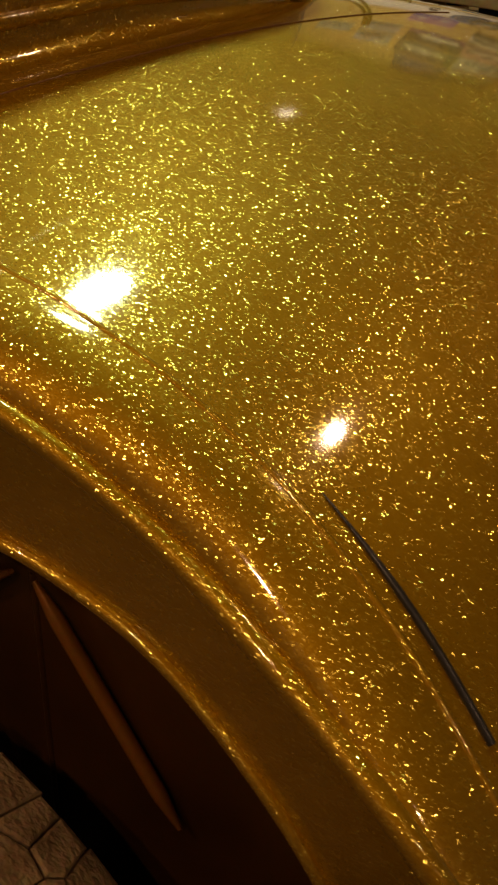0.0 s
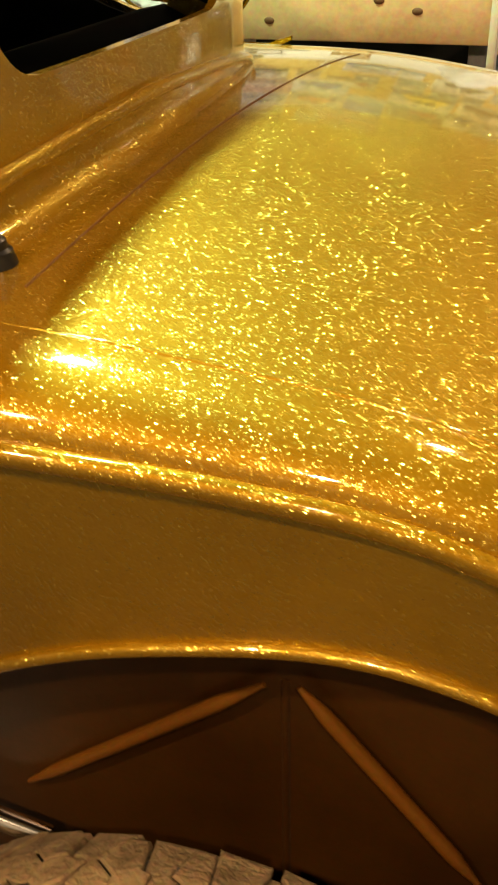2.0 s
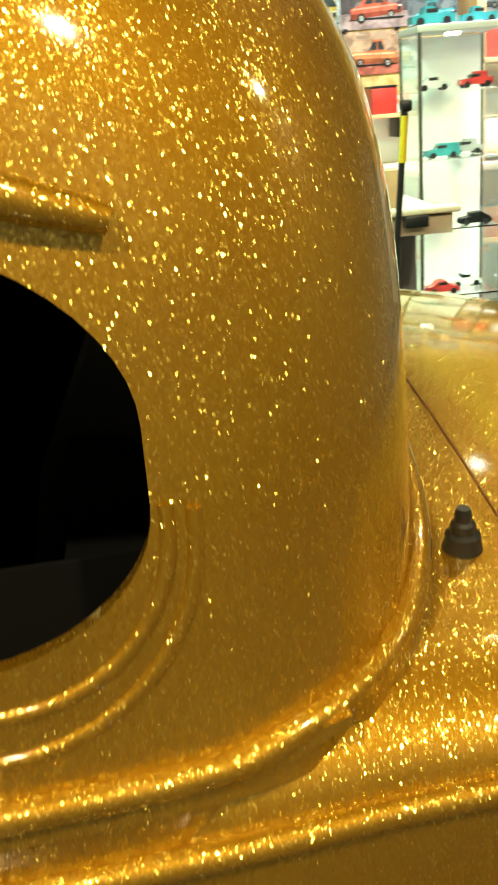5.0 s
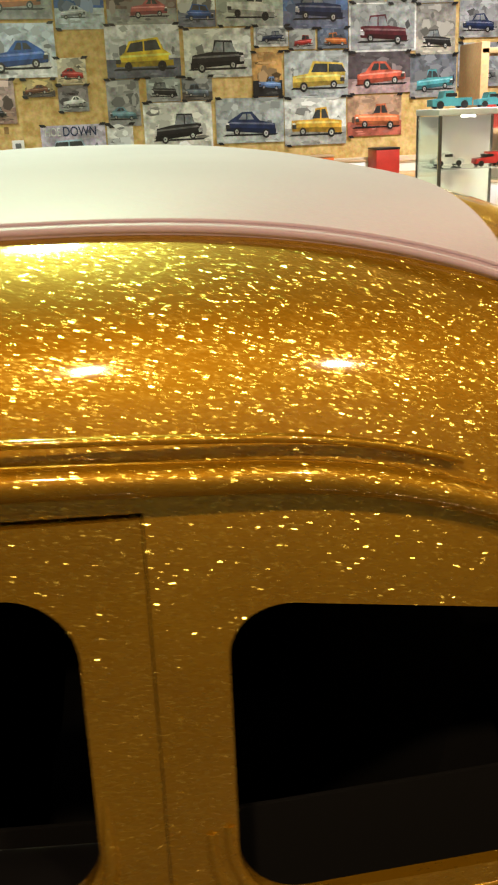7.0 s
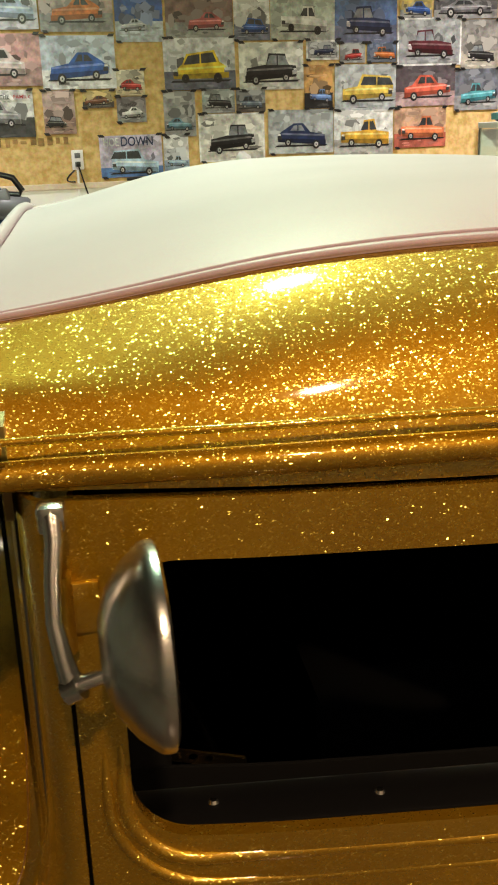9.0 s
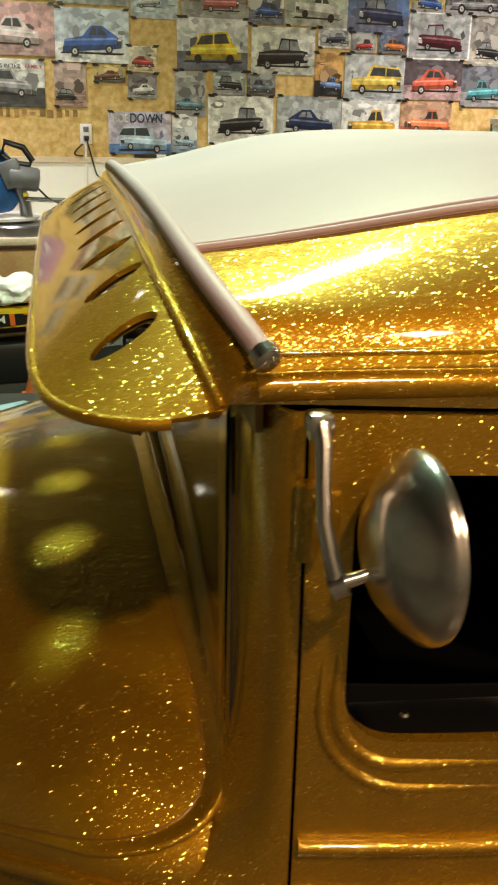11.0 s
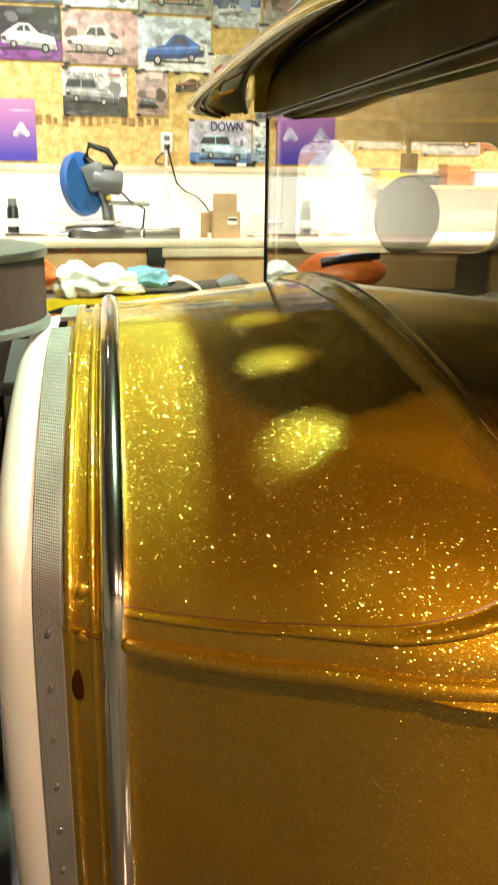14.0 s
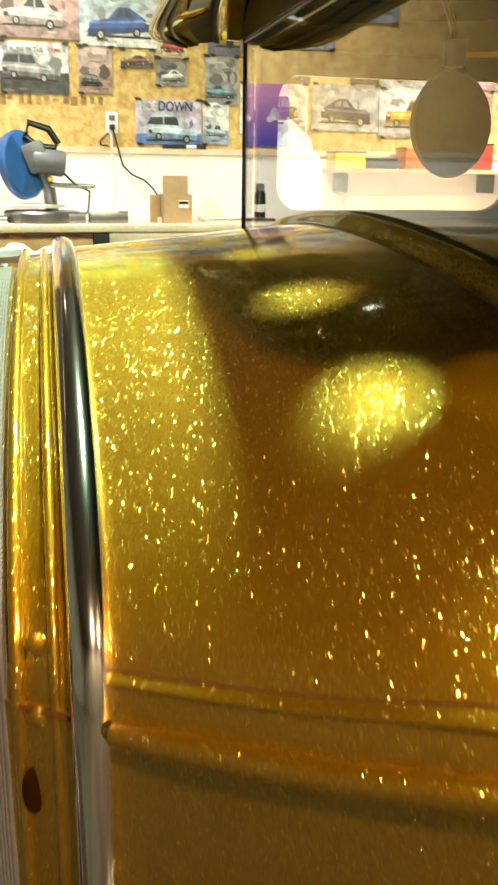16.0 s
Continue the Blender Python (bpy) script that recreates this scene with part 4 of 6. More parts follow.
# ---- ceiling lamps ----
# Includes the dishes of E and F, the added lamps out of view.
for place in (LAMP_A, LAMP_B, LAMP_C, LAMP_D, LAMP_E, LAMP_F, LAMP_H):
    lamp = thing("ceiling_lamp", "round glowing ceiling lamp in a pale metal dish", "lamp", "ceiling lamps", at=(place[0], place[1], 3.75))
    m = Matrix.Translation((place[0], place[1], 0.85))
    part("dish", lathe([(0.0, 2.9), (0.03, 2.9), (0.03, 2.78), (0.13, 2.70), (0.135, 2.69), (0.12, 2.695), (0.03, 2.76), (0.0, 2.76)], 32, m), WHITE_PAINT, lamp)
    part("bulb", lathe([(0.0, 2.76), (0.03, 2.75), (0.055, 2.70), (0.05, 2.66), (0.0, 2.64)], 24, m), LENS, lamp, "glowing bulb")
# ---- posters ----
INKS = {}


def ink(color):
    """Printed ink with the uneven tones of a photograph."""
    if color not in INKS:
        m = mottled("print_%d" % len(INKS), tuple(c * 0.55 for c in color), tuple(min(1.0, c * 1.3) for c in color), 19, 0.3, 0.02, 70, detail=8.0)
        INKS[color] = m
    return INKS[color]


def tones(color):
    """Ink whose shade differs from patch to patch."""
    key = ("tones",) + color
    if key not in INKS:
        m = mat("print_%d" % len(INKS), color, 0.3)
        n, l, b = nodes(m)
        geo, ramp = n.new("ShaderNodeNewGeometry"), n.new("ShaderNodeValToRGB")
        ramp.color_ramp.elements[0].color = (*(c * 0.18 for c in color), 1)
        ramp.color_ramp.elements[1].color = (*(min(1.0, c * 1.25 + 0.10) for c in color), 1)
        l.new(geo.outputs["Random Per Island"], ramp.inputs["Fac"])
        l.new(ramp.outputs["Color"], b.inputs["Base Color"])
        INKS[key] = m
    return INKS[key]


def flat(pts, off, thick=0.0008):
    """A flat shape on the wall, from points (x along the wall, z)."""
    return prism(pts, lambda x, z: wall_at(x, z, off), lambda x, z: wall_at(x, z, off + thick))


def oval(cx, cz, rx, rz, n=14):
    return [(cx + rx * math.cos(math.tau * k / n), cz + rz * math.sin(math.tau * k / n)) for k in range(n)]


def quad(cx, cz, w, h, lean=0.0):
    return [(cx - w / 2 - lean, cz - h / 2), (cx + w / 2 - lean, cz - h / 2), (cx + w / 2 + lean, cz + h / 2), (cx - w / 2 + lean, cz + h / 2)]


W, K, G, B, N, R, O, Y, T, P, L, D, S = ((0.80, 0.79, 0.76), (0.02, 0.02, 0.022), (0.32, 0.32, 0.32), (0.04, 0.12, 0.42), (0.02, 0.035, 0.10), (0.45, 0.035, 0.03), (0.70, 0.20, 0.04), (0.85, 0.58, 0.03), (0.10, 0.36, 0.40),
                                           (0.62, 0.36, 0.34), (0.42, 0.52, 0.68), (0.10, 0.08, 0.07), (0.55, 0.62, 0.70))
BODIES = {
    "sedan": [(-0.46, 0.0), (0.46, 0.0), (0.47, 0.13), (0.36, 0.18), (0.20, 0.20), (0.08, 0.36), (-0.16, 0.36), (-0.30, 0.20), (-0.45, 0.16)],
    "coupe": [(-0.46, 0.0), (0.44, 0.0), (0.46, 0.10), (0.38, 0.20), (0.16, 0.34), (-0.02, 0.34), (-0.16, 0.20), (-0.42, 0.16)],
    "rod": [(-0.44, 0.02), (0.44, 0.02), (0.44, 0.20), (0.30, 0.22), (0.26, 0.40), (-0.04, 0.40), (-0.08, 0.22), (-0.42, 0.18)],
    "wagon": [(-0.46, 0.0), (0.46, 0.0), (0.47, 0.20), (0.42, 0.38), (-0.10, 0.38), (-0.20, 0.20), (-0.46, 0.16)],
    "pickup": [(-0.46, 0.0), (0.46, 0.0), (0.46, 0.20), (0.06, 0.20), (0.02, 0.38), (-0.18, 0.38), (-0.22, 0.20), (-0.46, 0.17)],
    "front": [(-0.36, 0.0), (0.36, 0.0), (0.38, 0.16), (0.30, 0.22), (0.22, 0.38), (-0.22, 0.38), (-0.30, 0.22), (-0.38, 0.16)],
}
prng = random.Random(11)


def poster(x, z, w, h, sky, ground, paint, body="sedan", rims=W, label="", border=None, size=0.86, low=0.24, tape=True):
    """A car picture pinned to the wall: sheet, scenery, ground, car and strips of tape."""
    turn = 0.016 * (prng.random() - 0.5)
    p = thing("poster", label or "glossy car picture pinned to the strand board", "poster", "car pictures on the wall", at=wall_at(x, z, 0.002))
    off = 0.004 + 0.003 * prng.random()
    edge = 0.012 if border else 0.0
    c_, s_ = math.cos(turn), math.sin(turn)

    def turned(pts):
        return [(x + (a - x) * c_ - (b - z) * s_, z + (a - x) * s_ + (b - z) * c_) for a, b in pts]

    def put(name, pts, layer, color, tag="", shade=None):
        part(name, flat(turned(pts), off + 0.0011 * layer), shade or ink(color), p, tag, False)

    def scatter(name, count, z0, z1, lo, hi, tall, layer, color):
        """Many small uneven patches of print in one sheet."""
        bm = bmesh.new()
        for _ in range(count):
            rx, rz = lo + (hi - lo) * prng.random(), (lo + (hi - lo) * prng.random()) * tall
            cx = x + (iw / 2 - rx) * (2 * prng.random() - 1)
            cz = min(max(z0 + (z1 - z0) * prng.random(), z - ih / 2 + rz), z + ih / 2 - rz)
            n = prng.choice((4, 5, 6))
            ph = prng.random()
            pts = turned([(cx + rx * math.cos(math.tau * (k + ph) / n), cz + rz * math.sin(math.tau * (k + ph) / n)) for k in range(n)])
            lift = off + 0.0011 * layer + 0.0004 * prng.random()
            bm.faces.new([bm.verts.new(wall_at(a, b, lift)) for a, b in pts])
        part(name, bm, tones(color), p, "", False)["kind"] = "stuff"

    iw, ih = w - 2 * edge, h - 2 * edge
    put("sheet", quad(x, z, w, h), 0, border or sky)
    if border:
        put("sky", quad(x, z, iw, ih), 1, sky)
    gh = ih * (low + 0.12)
    put("ground", quad(x, z - ih / 2 + gh / 2, iw, gh), 2, ground)
    k = iw * size * (0.92 + 0.14 * prng.random())
    cx = x + (iw - k) * 0.5 * (2 * prng.random() - 1)
    base = z - ih / 2 + ih * low * (0.6 + 0.3 * prng.random())
    tall = min(1.05, ih * 0.62 / (0.46 * k))
    scatter("scenery", 16, z - ih / 2 + gh, z - ih / 2 + gh + ih * 0.25, 0.010, 0.045, 1.0, 3, tuple(0.6 * a + 0.25 * b for a, b in zip(sky, ground)))
    scatter("cloud", 8, z + ih * 0.2, z + ih / 2, 0.012, 0.06, 0.5, 3, sky)
    scatter("ground_mark", 9, z - ih / 2, z - ih / 2 + gh * 0.8, 0.012, 0.05, 0.22, 3, ground)
    flip = -1 if prng.random() < 0.5 else 1
    lean = 0.0 if body == "front" else 0.10 + 0.10 * prng.random()
    wob = [0.018 * (prng.random() - 0.5) for _ in range(20)]

    def at(a, b):
        return (cx + flip * a * k * (0.96 if a > 0 else 1.0), base + (0.05 + b * (1.0 - 0.28 * a) + lean * a * 0.5) * k * tall)

    def shape(name, pts, layer, color, shade=None):
        put(name, pts if flip > 0 else pts[::-1], layer, color, "", shade)

    outline = BODIES[body]
    shape("car", [at(a + wob[i], b + wob[i + 9] * 0.6) for i, (a, b) in enumerate(outline)], 4, paint)
    dark = tuple(c * 0.45 for c in paint)
    light = tuple(min(1.0, c * 1.3 + 0.14) for c in paint)
    shape("car_sill", [at(-0.45, 0.0), at(0.45, 0.0), at(0.46, 0.07), at(-0.45, 0.075)], 5, dark)
    shape("car_shoulder", [at(-0.42, 0.135), at(0.40, 0.14), at(0.36, 0.175), at(-0.40, 0.160)], 5, light)
    top = [q for q in outline if q[1] > 0.3]
    a0, a1, b1 = min(q[0] for q in top), max(q[0] for q in top), max(q[1] for q in top)
    pane_ink = (0.05, 0.055, 0.06) if sum(paint) > 0.25 else (0.26, 0.28, 0.30)
    mid = (a0 + a1) / 2
    shape("car_glass", [at(a0 - 0.04, 0.215), at(mid - 0.012, 0.215), at(mid - 0.012, b1 - 0.03), at(a0 + 0.02, b1 - 0.03)], 5.4, pane_ink)
    shape("car_glass", [at(mid + 0.012, 0.215), at(a1 + 0.06, 0.215), at(a1 - 0.015, b1 - 0.035), at(mid + 0.012, b1 - 0.03)], 5.4, pane_ink)
    shape("car_grille", [at(0.38, 0.045), at(0.455, 0.05), at(0.455, 0.115), at(0.38, 0.115)], 6, (0.05, 0.05, 0.05) if body != "rod" else (0.5, 0.5, 0.5))
    shape("car_lamp", [at(0.40, 0.12), at(0.455, 0.12), at(0.45, 0.15), at(0.40, 0.15)], 6.4, W)
    put("car_shadow", quad(cx, base + 0.012 * k, k * 0.94, 0.03 * k, 0.01), 3.7, K)
    for side, big in ((-0.27, 1.0), (0.26, 0.88)):
        u, v = at(side, 0.0)
        r = 0.078 * k * big
        put("car_wheel", oval(u, v, r * 0.86, r), 6, K)
        put("car_rim", oval(u, v, r * 0.46, r * 0.56, 10), 7, tuple(0.62 * c for c in rims))
        put("car_hub", oval(u, v, r * 0.16, r * 0.2, 6), 7.6, (0.05, 0.05, 0.05))
    if tape:
        for sx in (-1, 1):
            put("tape", quad(x + sx * w * 0.46, z + h / 2, 0.035, 0.016, 0.006 * sx), 8.2, K)
        put("tape", quad(x - w * 0.44, z - h / 2, 0.030, 0.016, -0.006), 8.2, K)
    return put


poster(-0.80, 2.68, 0.42, 0.28, N, (0.03, 0.08, 0.30), B, "coupe")
poster(-0.36, 2.68, 0.42, 0.27, (0.07, 0.08, 0.09), W, (0.70, 0.66, 0.30), "sedan")
poster(0.05, 2.65, 0.19, 0.27, S, (0.40, 0.36, 0.28), Y, "sedan")
poster(0.38, 2.66, 0.47, 0.28, (0.50, 0.30, 0.20), (0.44, 0.28, 0.20), O, "pickup")
poster(-0.82, 2.38, 0.45, 0.27, (0.02, 0.03, 0.05), (0.06, 0.08, 0.13), W, "coupe")
poster(-0.37, 2.37, 0.43, 0.27, (0.66, 0.64, 0.70), (0.60, 0.60, 0.66), L, "sedan")
poster(0.07, 2.36, 0.43, 0.28, (0.52, 0.40, 0.38), G, O, "coupe")
poster(0.44, 2.32, 0.29, 0.32, B, S, (0.50, 0.54, 0.62), "coupe", size=0.6)
poster(-0.82, 2.08, 0.43, 0.29, (0.02, 0.02, 0.03), (0.16, 0.04, 0.20), W, "coupe")
poster(-0.38, 2.07, 0.44, 0.29, P, (0.40, 0.26, 0.24), (0.72, 0.60, 0.58), "sedan")
poster(0.06, 2.05, 0.44, 0.30, S, W, B, "coupe")
poster(-0.42, 1.77, 0.38, 0.27, (0.68, 0.68, 0.66), (0.06, 0.06, 0.06), G, "wagon", low=0.30)
poster(-0.08, 1.77, 0.19, 0.25, (0.52, 0.38, 0.34), (0.34, 0.22, 0.18), K, "front", K, size=0.7)
poster(0.16, 1.84, 0.19, 0.10, (0.60, 0.45, 0.16), D, (0.22, 0.08, 0.04), "coupe")
poster(0.36, 1.93, 0.18, 0.15, (0.70, 0.64, 0.50), (0.64, 0.52, 0.32), R, "coupe")
poster(0.36, 1.775, 0.18, 0.15, (0.22, 0.19, 0.20), G, W, "coupe")
poster(0.34, 1.50, 0.39, 0.25, (0.58, 0.52, 0.66), (0.10, 0.20, 0.44), (0.46, 0.62, 0.78), "wagon", label="poster with a pale blue wagon and a title", low=0.12)
poster(0.625, 1.50, 0.16, 0.24, (0.74, 0.73, 0.74), (0.30, 0.38, 0.50), (0.34, 0.46, 0.60), "pickup")
poster(0.81, 2.30, 0.42, 0.24, (0.22, 0.14, 0.12), G, (0.42, 0.10, 0.10), "coupe", size=0.6)
poster(1.14, 2.29, 0.23, 0.26, W, (0.20, 0.22, 0.30), B, "front")
poster(1.47, 2.29, 0.42, 0.26, (0.56, 0.62, 0.56), (0.48, 0.50, 0.46), W, "pickup", K)
poster(1.89, 2.28, 0.42, 0.28, (0.12, 0.20, 0.42), (0.16, 0.18, 0.28), N, "rod")
poster(2.23, 2.35, 0.22, 0.14, (0.72, 0.56, 0.16), G, B, "sedan")
poster(2.58, 2.35, 0.45, 0.15, (0.10, 0.10, 0.11), G, (0.30, 0.30, 0.32), "sedan")
poster(0.80, 2.03, 0.45, 0.30, (0.70, 0.70, 0.74), (0.14, 0.15, 0.20), Y, "front", K, label="picture of a yellow race car seen from ahead")
poster(1.26, 2.01, 0.42, 0.28, (0.74, 0.74, 0.70), (0.52, 0.52, 0.48), K, "rod")
poster(1.60, 2.10, 0.22, 0.12, (0.50, 0.52, 0.54), G, N, "rod", border=W)
poster(1.80, 2.08, 0.17, 0.12, (0.40, 0.42, 0.42), G, R, "rod")
poster(2.00, 2.08, 0.20, 0.12, (0.12, 0.16, 0.26), (0.10, 0.12, 0.16), O, "rod")
poster(1.57, 1.88, 0.19, 0.26, (0.60, 0.34, 0.12), K, (0.16, 0.28, 0.60), "pickup")
poster(1.89, 1.87, 0.42, 0.28, (0.50, 0.53, 0.54), (0.42, 0.45, 0.46), (0.80, 0.56, 0.10), "wagon", label="picture of a yellow fifties car")
poster(2.33, 2.14, 0.45, 0.29, (0.40, 0.42, 0.42), (0.34, 0.35, 0.36), (0.12, 0.02, 0.03), "rod", border=W)
poster(2.69, 2.12, 0.27, 0.30, (0.30, 0.29, 0.27), (0.50, 0.46, 0.38), K, "rod")
poster(2.31, 1.87, 0.42, 0.25, (0.10, 0.08, 0.09), (0.44, 0.30, 0.30), (0.62, 0.12, 0.07), "sedan")
poster(2.68, 1.84, 0.32, 0.26, (0.16, 0.17, 0.20), G, T, "pickup")
poster(2.28, 1.61, 0.37, 0.25, (0.56, 0.34, 0.22), (0.45, 0.12, 0.08), (0.72, 0.20, 0.08), "pickup")
poster(1.45, 1.61, 0.44, 0.27, (0.42, 0.45, 0.46), (0.46, 0.48, 0.47), N, "coupe")
poster(1.88, 1.59, 0.41, 0.29, (0.72, 0.73, 0.71), (0.40, 0.40, 0.38), (0.72, 0.42, 0.05), "pickup")
poster(0.99, 1.59, 0.43, 0.29, (0.70, 0.69, 0.64), (0.62, 0.60, 0.55), K, "rod", border=W)
poster(0.66, 1.74, 0.20, 0.27, (0.36, 0.36, 0.36), (0.28, 0.28, 0.29), (0.16, 0.30, 0.38), "coupe")
poster(0.91, 1.81, 0.21, 0.14, (0.42, 0.46, 0.46), G, K, "rod")
poster(1.12, 1.81, 0.19, 0.14, (0.26, 0.27, 0.28), D, (0.16, 0.20, 0.26), "rod")
for px, pz, dark in ((3.0, 2.2, N), (3.0, 1.9, G), (-1.25, 2.35, D), (-1.25, 2.05, N), (-1.62, 2.2, G), (3.35, 2.05, R)):
    poster(px, pz, 0.30, 0.27, (0.40, 0.42, 0.46), G, dark, "sedan")


def lettering(name, text, x, z, wide, high, off, material, parent, base=None):
    """Letters fitted to a width and height, standing on the wall or on the matrix base."""
    data = bpy.data.curves.new(name, "FONT")
    data.body, data.size, data.extrude, data.offset = text, 1.0, 0.004, 0.012
    ob = new(name, data)
    dg = bpy.context.evaluated_depsgraph_get()
    me = bpy.data.meshes.new_from_object(ob.evaluated_get(dg))
    bpy.data.objects.remove(ob)
    xs, ys = [v.co.x for v in me.vertices], [v.co.y for v in me.vertices]
    m = (base or Matrix.Translation(wall_at(x, z, off)) @ WALL_TURN) @ Matrix.Rotation(radians(90), 4, "X") @ Matrix.Diagonal((wide / (max(xs) - min(xs)), high / (max(ys) - min(ys)), 0.1, 1)) @ Matrix.Translation((-(max(xs) + min(xs)) / 2, -(max(ys) + min(ys)) / 2, 0))
    me.transform(m)
    me.materials.append(material)
    ob = new(name, me)
    ob.parent = parent
    ob.matrix_parent_inverse = Matrix.Translation(-parent.location)
    return ob


def poster_named(x, z):
    return min((o for o in scene.objects if o.name.startswith("poster") and not o.parent), key=lambda o: (o.location - wall_at(x, z, 0.002)).length)


hoe_sheet, run_sheet = poster_named(0.34, 1.50), poster_named(-0.42, 1.77)
lettering("title", "'HOE", 0.212, 1.588, 0.105, 0.052, 0.018, ink(W), hoe_sheet)
lettering("title", "DOWN", 0.378, 1.588, 0.200, 0.056, 0.018, ink(N), hoe_sheet)
lettering("title", "IT RUNS IN THE", -0.475, 1.866, 0.215, 0.022, 0.018, ink(K), run_sheet)
lettering("title", "FAMILY", -0.292, 1.865, 0.100, 0.020, 0.018, ink(R), run_sheet)
stamp = thing("board_stamps", "dark printed maker stamps on the strand board", "stamp", at=wall_at(-0.4, 1.59, 0.002))
for k in range(15):
    sx = -0.76 + 0.05 * k + 0.012 * prng.random()
    part("stamp_bar", flat(quad(sx, 1.60 + 0.012 * prng.random(), 0.022 + 0.016 * prng.random(), 0.012 + 0.05 * prng.random()), 0.001), ink((0.34, 0.20, 0.07)), stamp, "", False)

banner = thing("banner", "purple poster with two pale car chassis drawings", "poster", at=wall_at(-0.95, 1.55, 0.002))
VIOLET = mat("violet_print", (0.20, 0.10, 0.36), 0.35)
n_, l_, b_ = nodes(VIOLET)
g_, c_, r_ = n_.new("ShaderNodeSeparateXYZ"), n_.new("ShaderNodeTexCoord"), n_.new("ShaderNodeValToRGB")
r_.color_ramp.elements[0].color, r_.color_ramp.elements[1].color = (0.07, 0.05, 0.36, 1), (0.48, 0.20, 0.40, 1)
r_.color_ramp.elements[0].position, r_.color_ramp.elements[1].position = 0.1, 0.95
l_.new(c_.outputs["Generated"], g_.inputs[0])
l_.new(g_.outputs["Z"], r_.inputs["Fac"])
l_.new(r_.outputs["Color"], b_.inputs["Base Color"])
part("sheet", flat(quad(-0.955, 1.545, 0.36, 0.35), 0.005), VIOLET, banner, "", False)
for cx in (-1.05, -0.86):
    part("chassis_drawing", flat([(cx - 0.03, 1.52), (cx + 0.03, 1.52), (cx + 0.035, 1.54), (cx + 0.012, 1.59), (cx - 0.006, 1.59), (cx - 0.035, 1.54)], 0.007), ink((0.55, 0.50, 0.66)), banner, "", False)
    for d in (-0.03, 0.03):
        part("chassis_wheel", flat(oval(cx + d, 1.525, 0.018, 0.018), 0.009), ink((0.50, 0.46, 0.60)), banner, "", False)
    part("text_bar", flat(quad(cx, 1.655, 0.12, 0.008), 0.007), ink((0.55, 0.42, 0.55)), banner, "", False)

outlet = thing("wall_outlet", "white double wall outlet with a black cord", "outlet", at=wall_at(0.005, 1.49, 0.0))
part("plate", boxed(wall_at(0.005, 1.49, 0.006), (0.072, 0.010, 0.118), WALL_TURN, 0.003), WHITE_PAINT, outlet)
for dz in (-0.026, 0.026):
    part("socket", boxed(wall_at(0.005, 1.49 + dz, 0.012), (0.034, 0.006, 0.030), WALL_TURN, 0.002), GREYPLATE, outlet)
part("plug", boxed(wall_at(0.005, 1.465, 0.03), (0.026, 0.035, 0.03), WALL_TURN, 0.005), BLACK, outlet)
cord = [(0.005, 1.455), (0.02, 1.40), (0.04, 1.32), (0.06, 1.25), (0.11, 1.20), (0.18, 1.17), (0.23, 1.12), (0.27, 1.05), (0.28, 0.99)]
part("cord", tube([wall_at(x, z, 0.04 + 0.3 * max(0, 1.25 - z)) for x, z in cord], 0.005), BLACK, outlet)
part("conduit", tube([wall_at(0.0, z, 0.012) for z in (1.43, 1.2, 1.0)], 0.008), WHITE_PAINT, outlet)
part("cord_loop", tube([wall_at(-0.02 - 0.05 * math.sin(k / 10 * math.pi), 1.43 - 0.07 * k / 10 - 0.02 * math.sin(k / 10 * math.pi), 0.03) for k in range(11)], 0.005), BLACK, outlet)
structure("trim", boxed(wall_at(1.0, 1.335, 0.012), (11, 0.02, 0.035), WALL_TURN, 0.003), PALE_WOOD, "pale wooden strip between board and white wall", "trim")
level = thing("spirit_level", "black and white marker lying on the wall strip", "tool", at=wall_at(0.43, 1.353, 0.02))
part("body", tube([wall_at(0.30, 1.362, 0.02), wall_at(0.56, 1.362, 0.02)], 0.010), BLACK, level)
part("collar", tube([wall_at(0.44, 1.362, 0.02), wall_at(0.50, 1.362, 0.02)], 0.0115), WHITE_PAINT, level)

# ---- workbench and what stands on it ----
TOP = 0.955
bench = thing("workbench", "long wooden workbench with a pale top and pine front boards", "bench", at=wall_at(0.3, 0, 0.4))
part("bench_top", boxed(wall_at(0.3, TOP - 0.02, 0.385), (5.2, 0.75, 0.04), WALL_TURN, 0.003), PALE_WOOD, bench)
part("front_board", boxed(wall_at(-0.95, TOP - 0.17, 0.69), (1.62, 0.035, 0.20), WALL_TURN, 0.004), WOOD, bench)
part("front_board", boxed(wall_at(0.78, TOP - 0.19, 0.70), (1.80, 0.035, 0.22), WALL_TURN, 0.004), WOOD, bench)
part("rail", boxed(wall_at(0.62, TOP - 0.07, 0.735), (1.5, 0.03, 0.05), WALL_TURN, 0.004), PALE_WOOD, bench)
part("bracket", boxed(wall_at(-0.16, TOP - 0.09, 0.72), (0.10, 0.05, 0.10), WALL_TURN, 0.004), DARK, bench)
for x in (-2.0, -0.6, 0.6, 2.2):
    part("leg", boxed(wall_at(x, (TOP - 0.04) / 2, 0.66), (0.07, 0.07, TOP - 0.04), WALL_TURN, 0.004), WOOD, bench)
part("back_shelf", boxed(wall_at(0.3, 0.45, 0.35), (5.0, 0.6, 0.03), WALL_TURN, 0.003), WOOD, bench)


def on_bench(x, off, dz=0.0):
    return wall_at(x, TOP + dz, off)


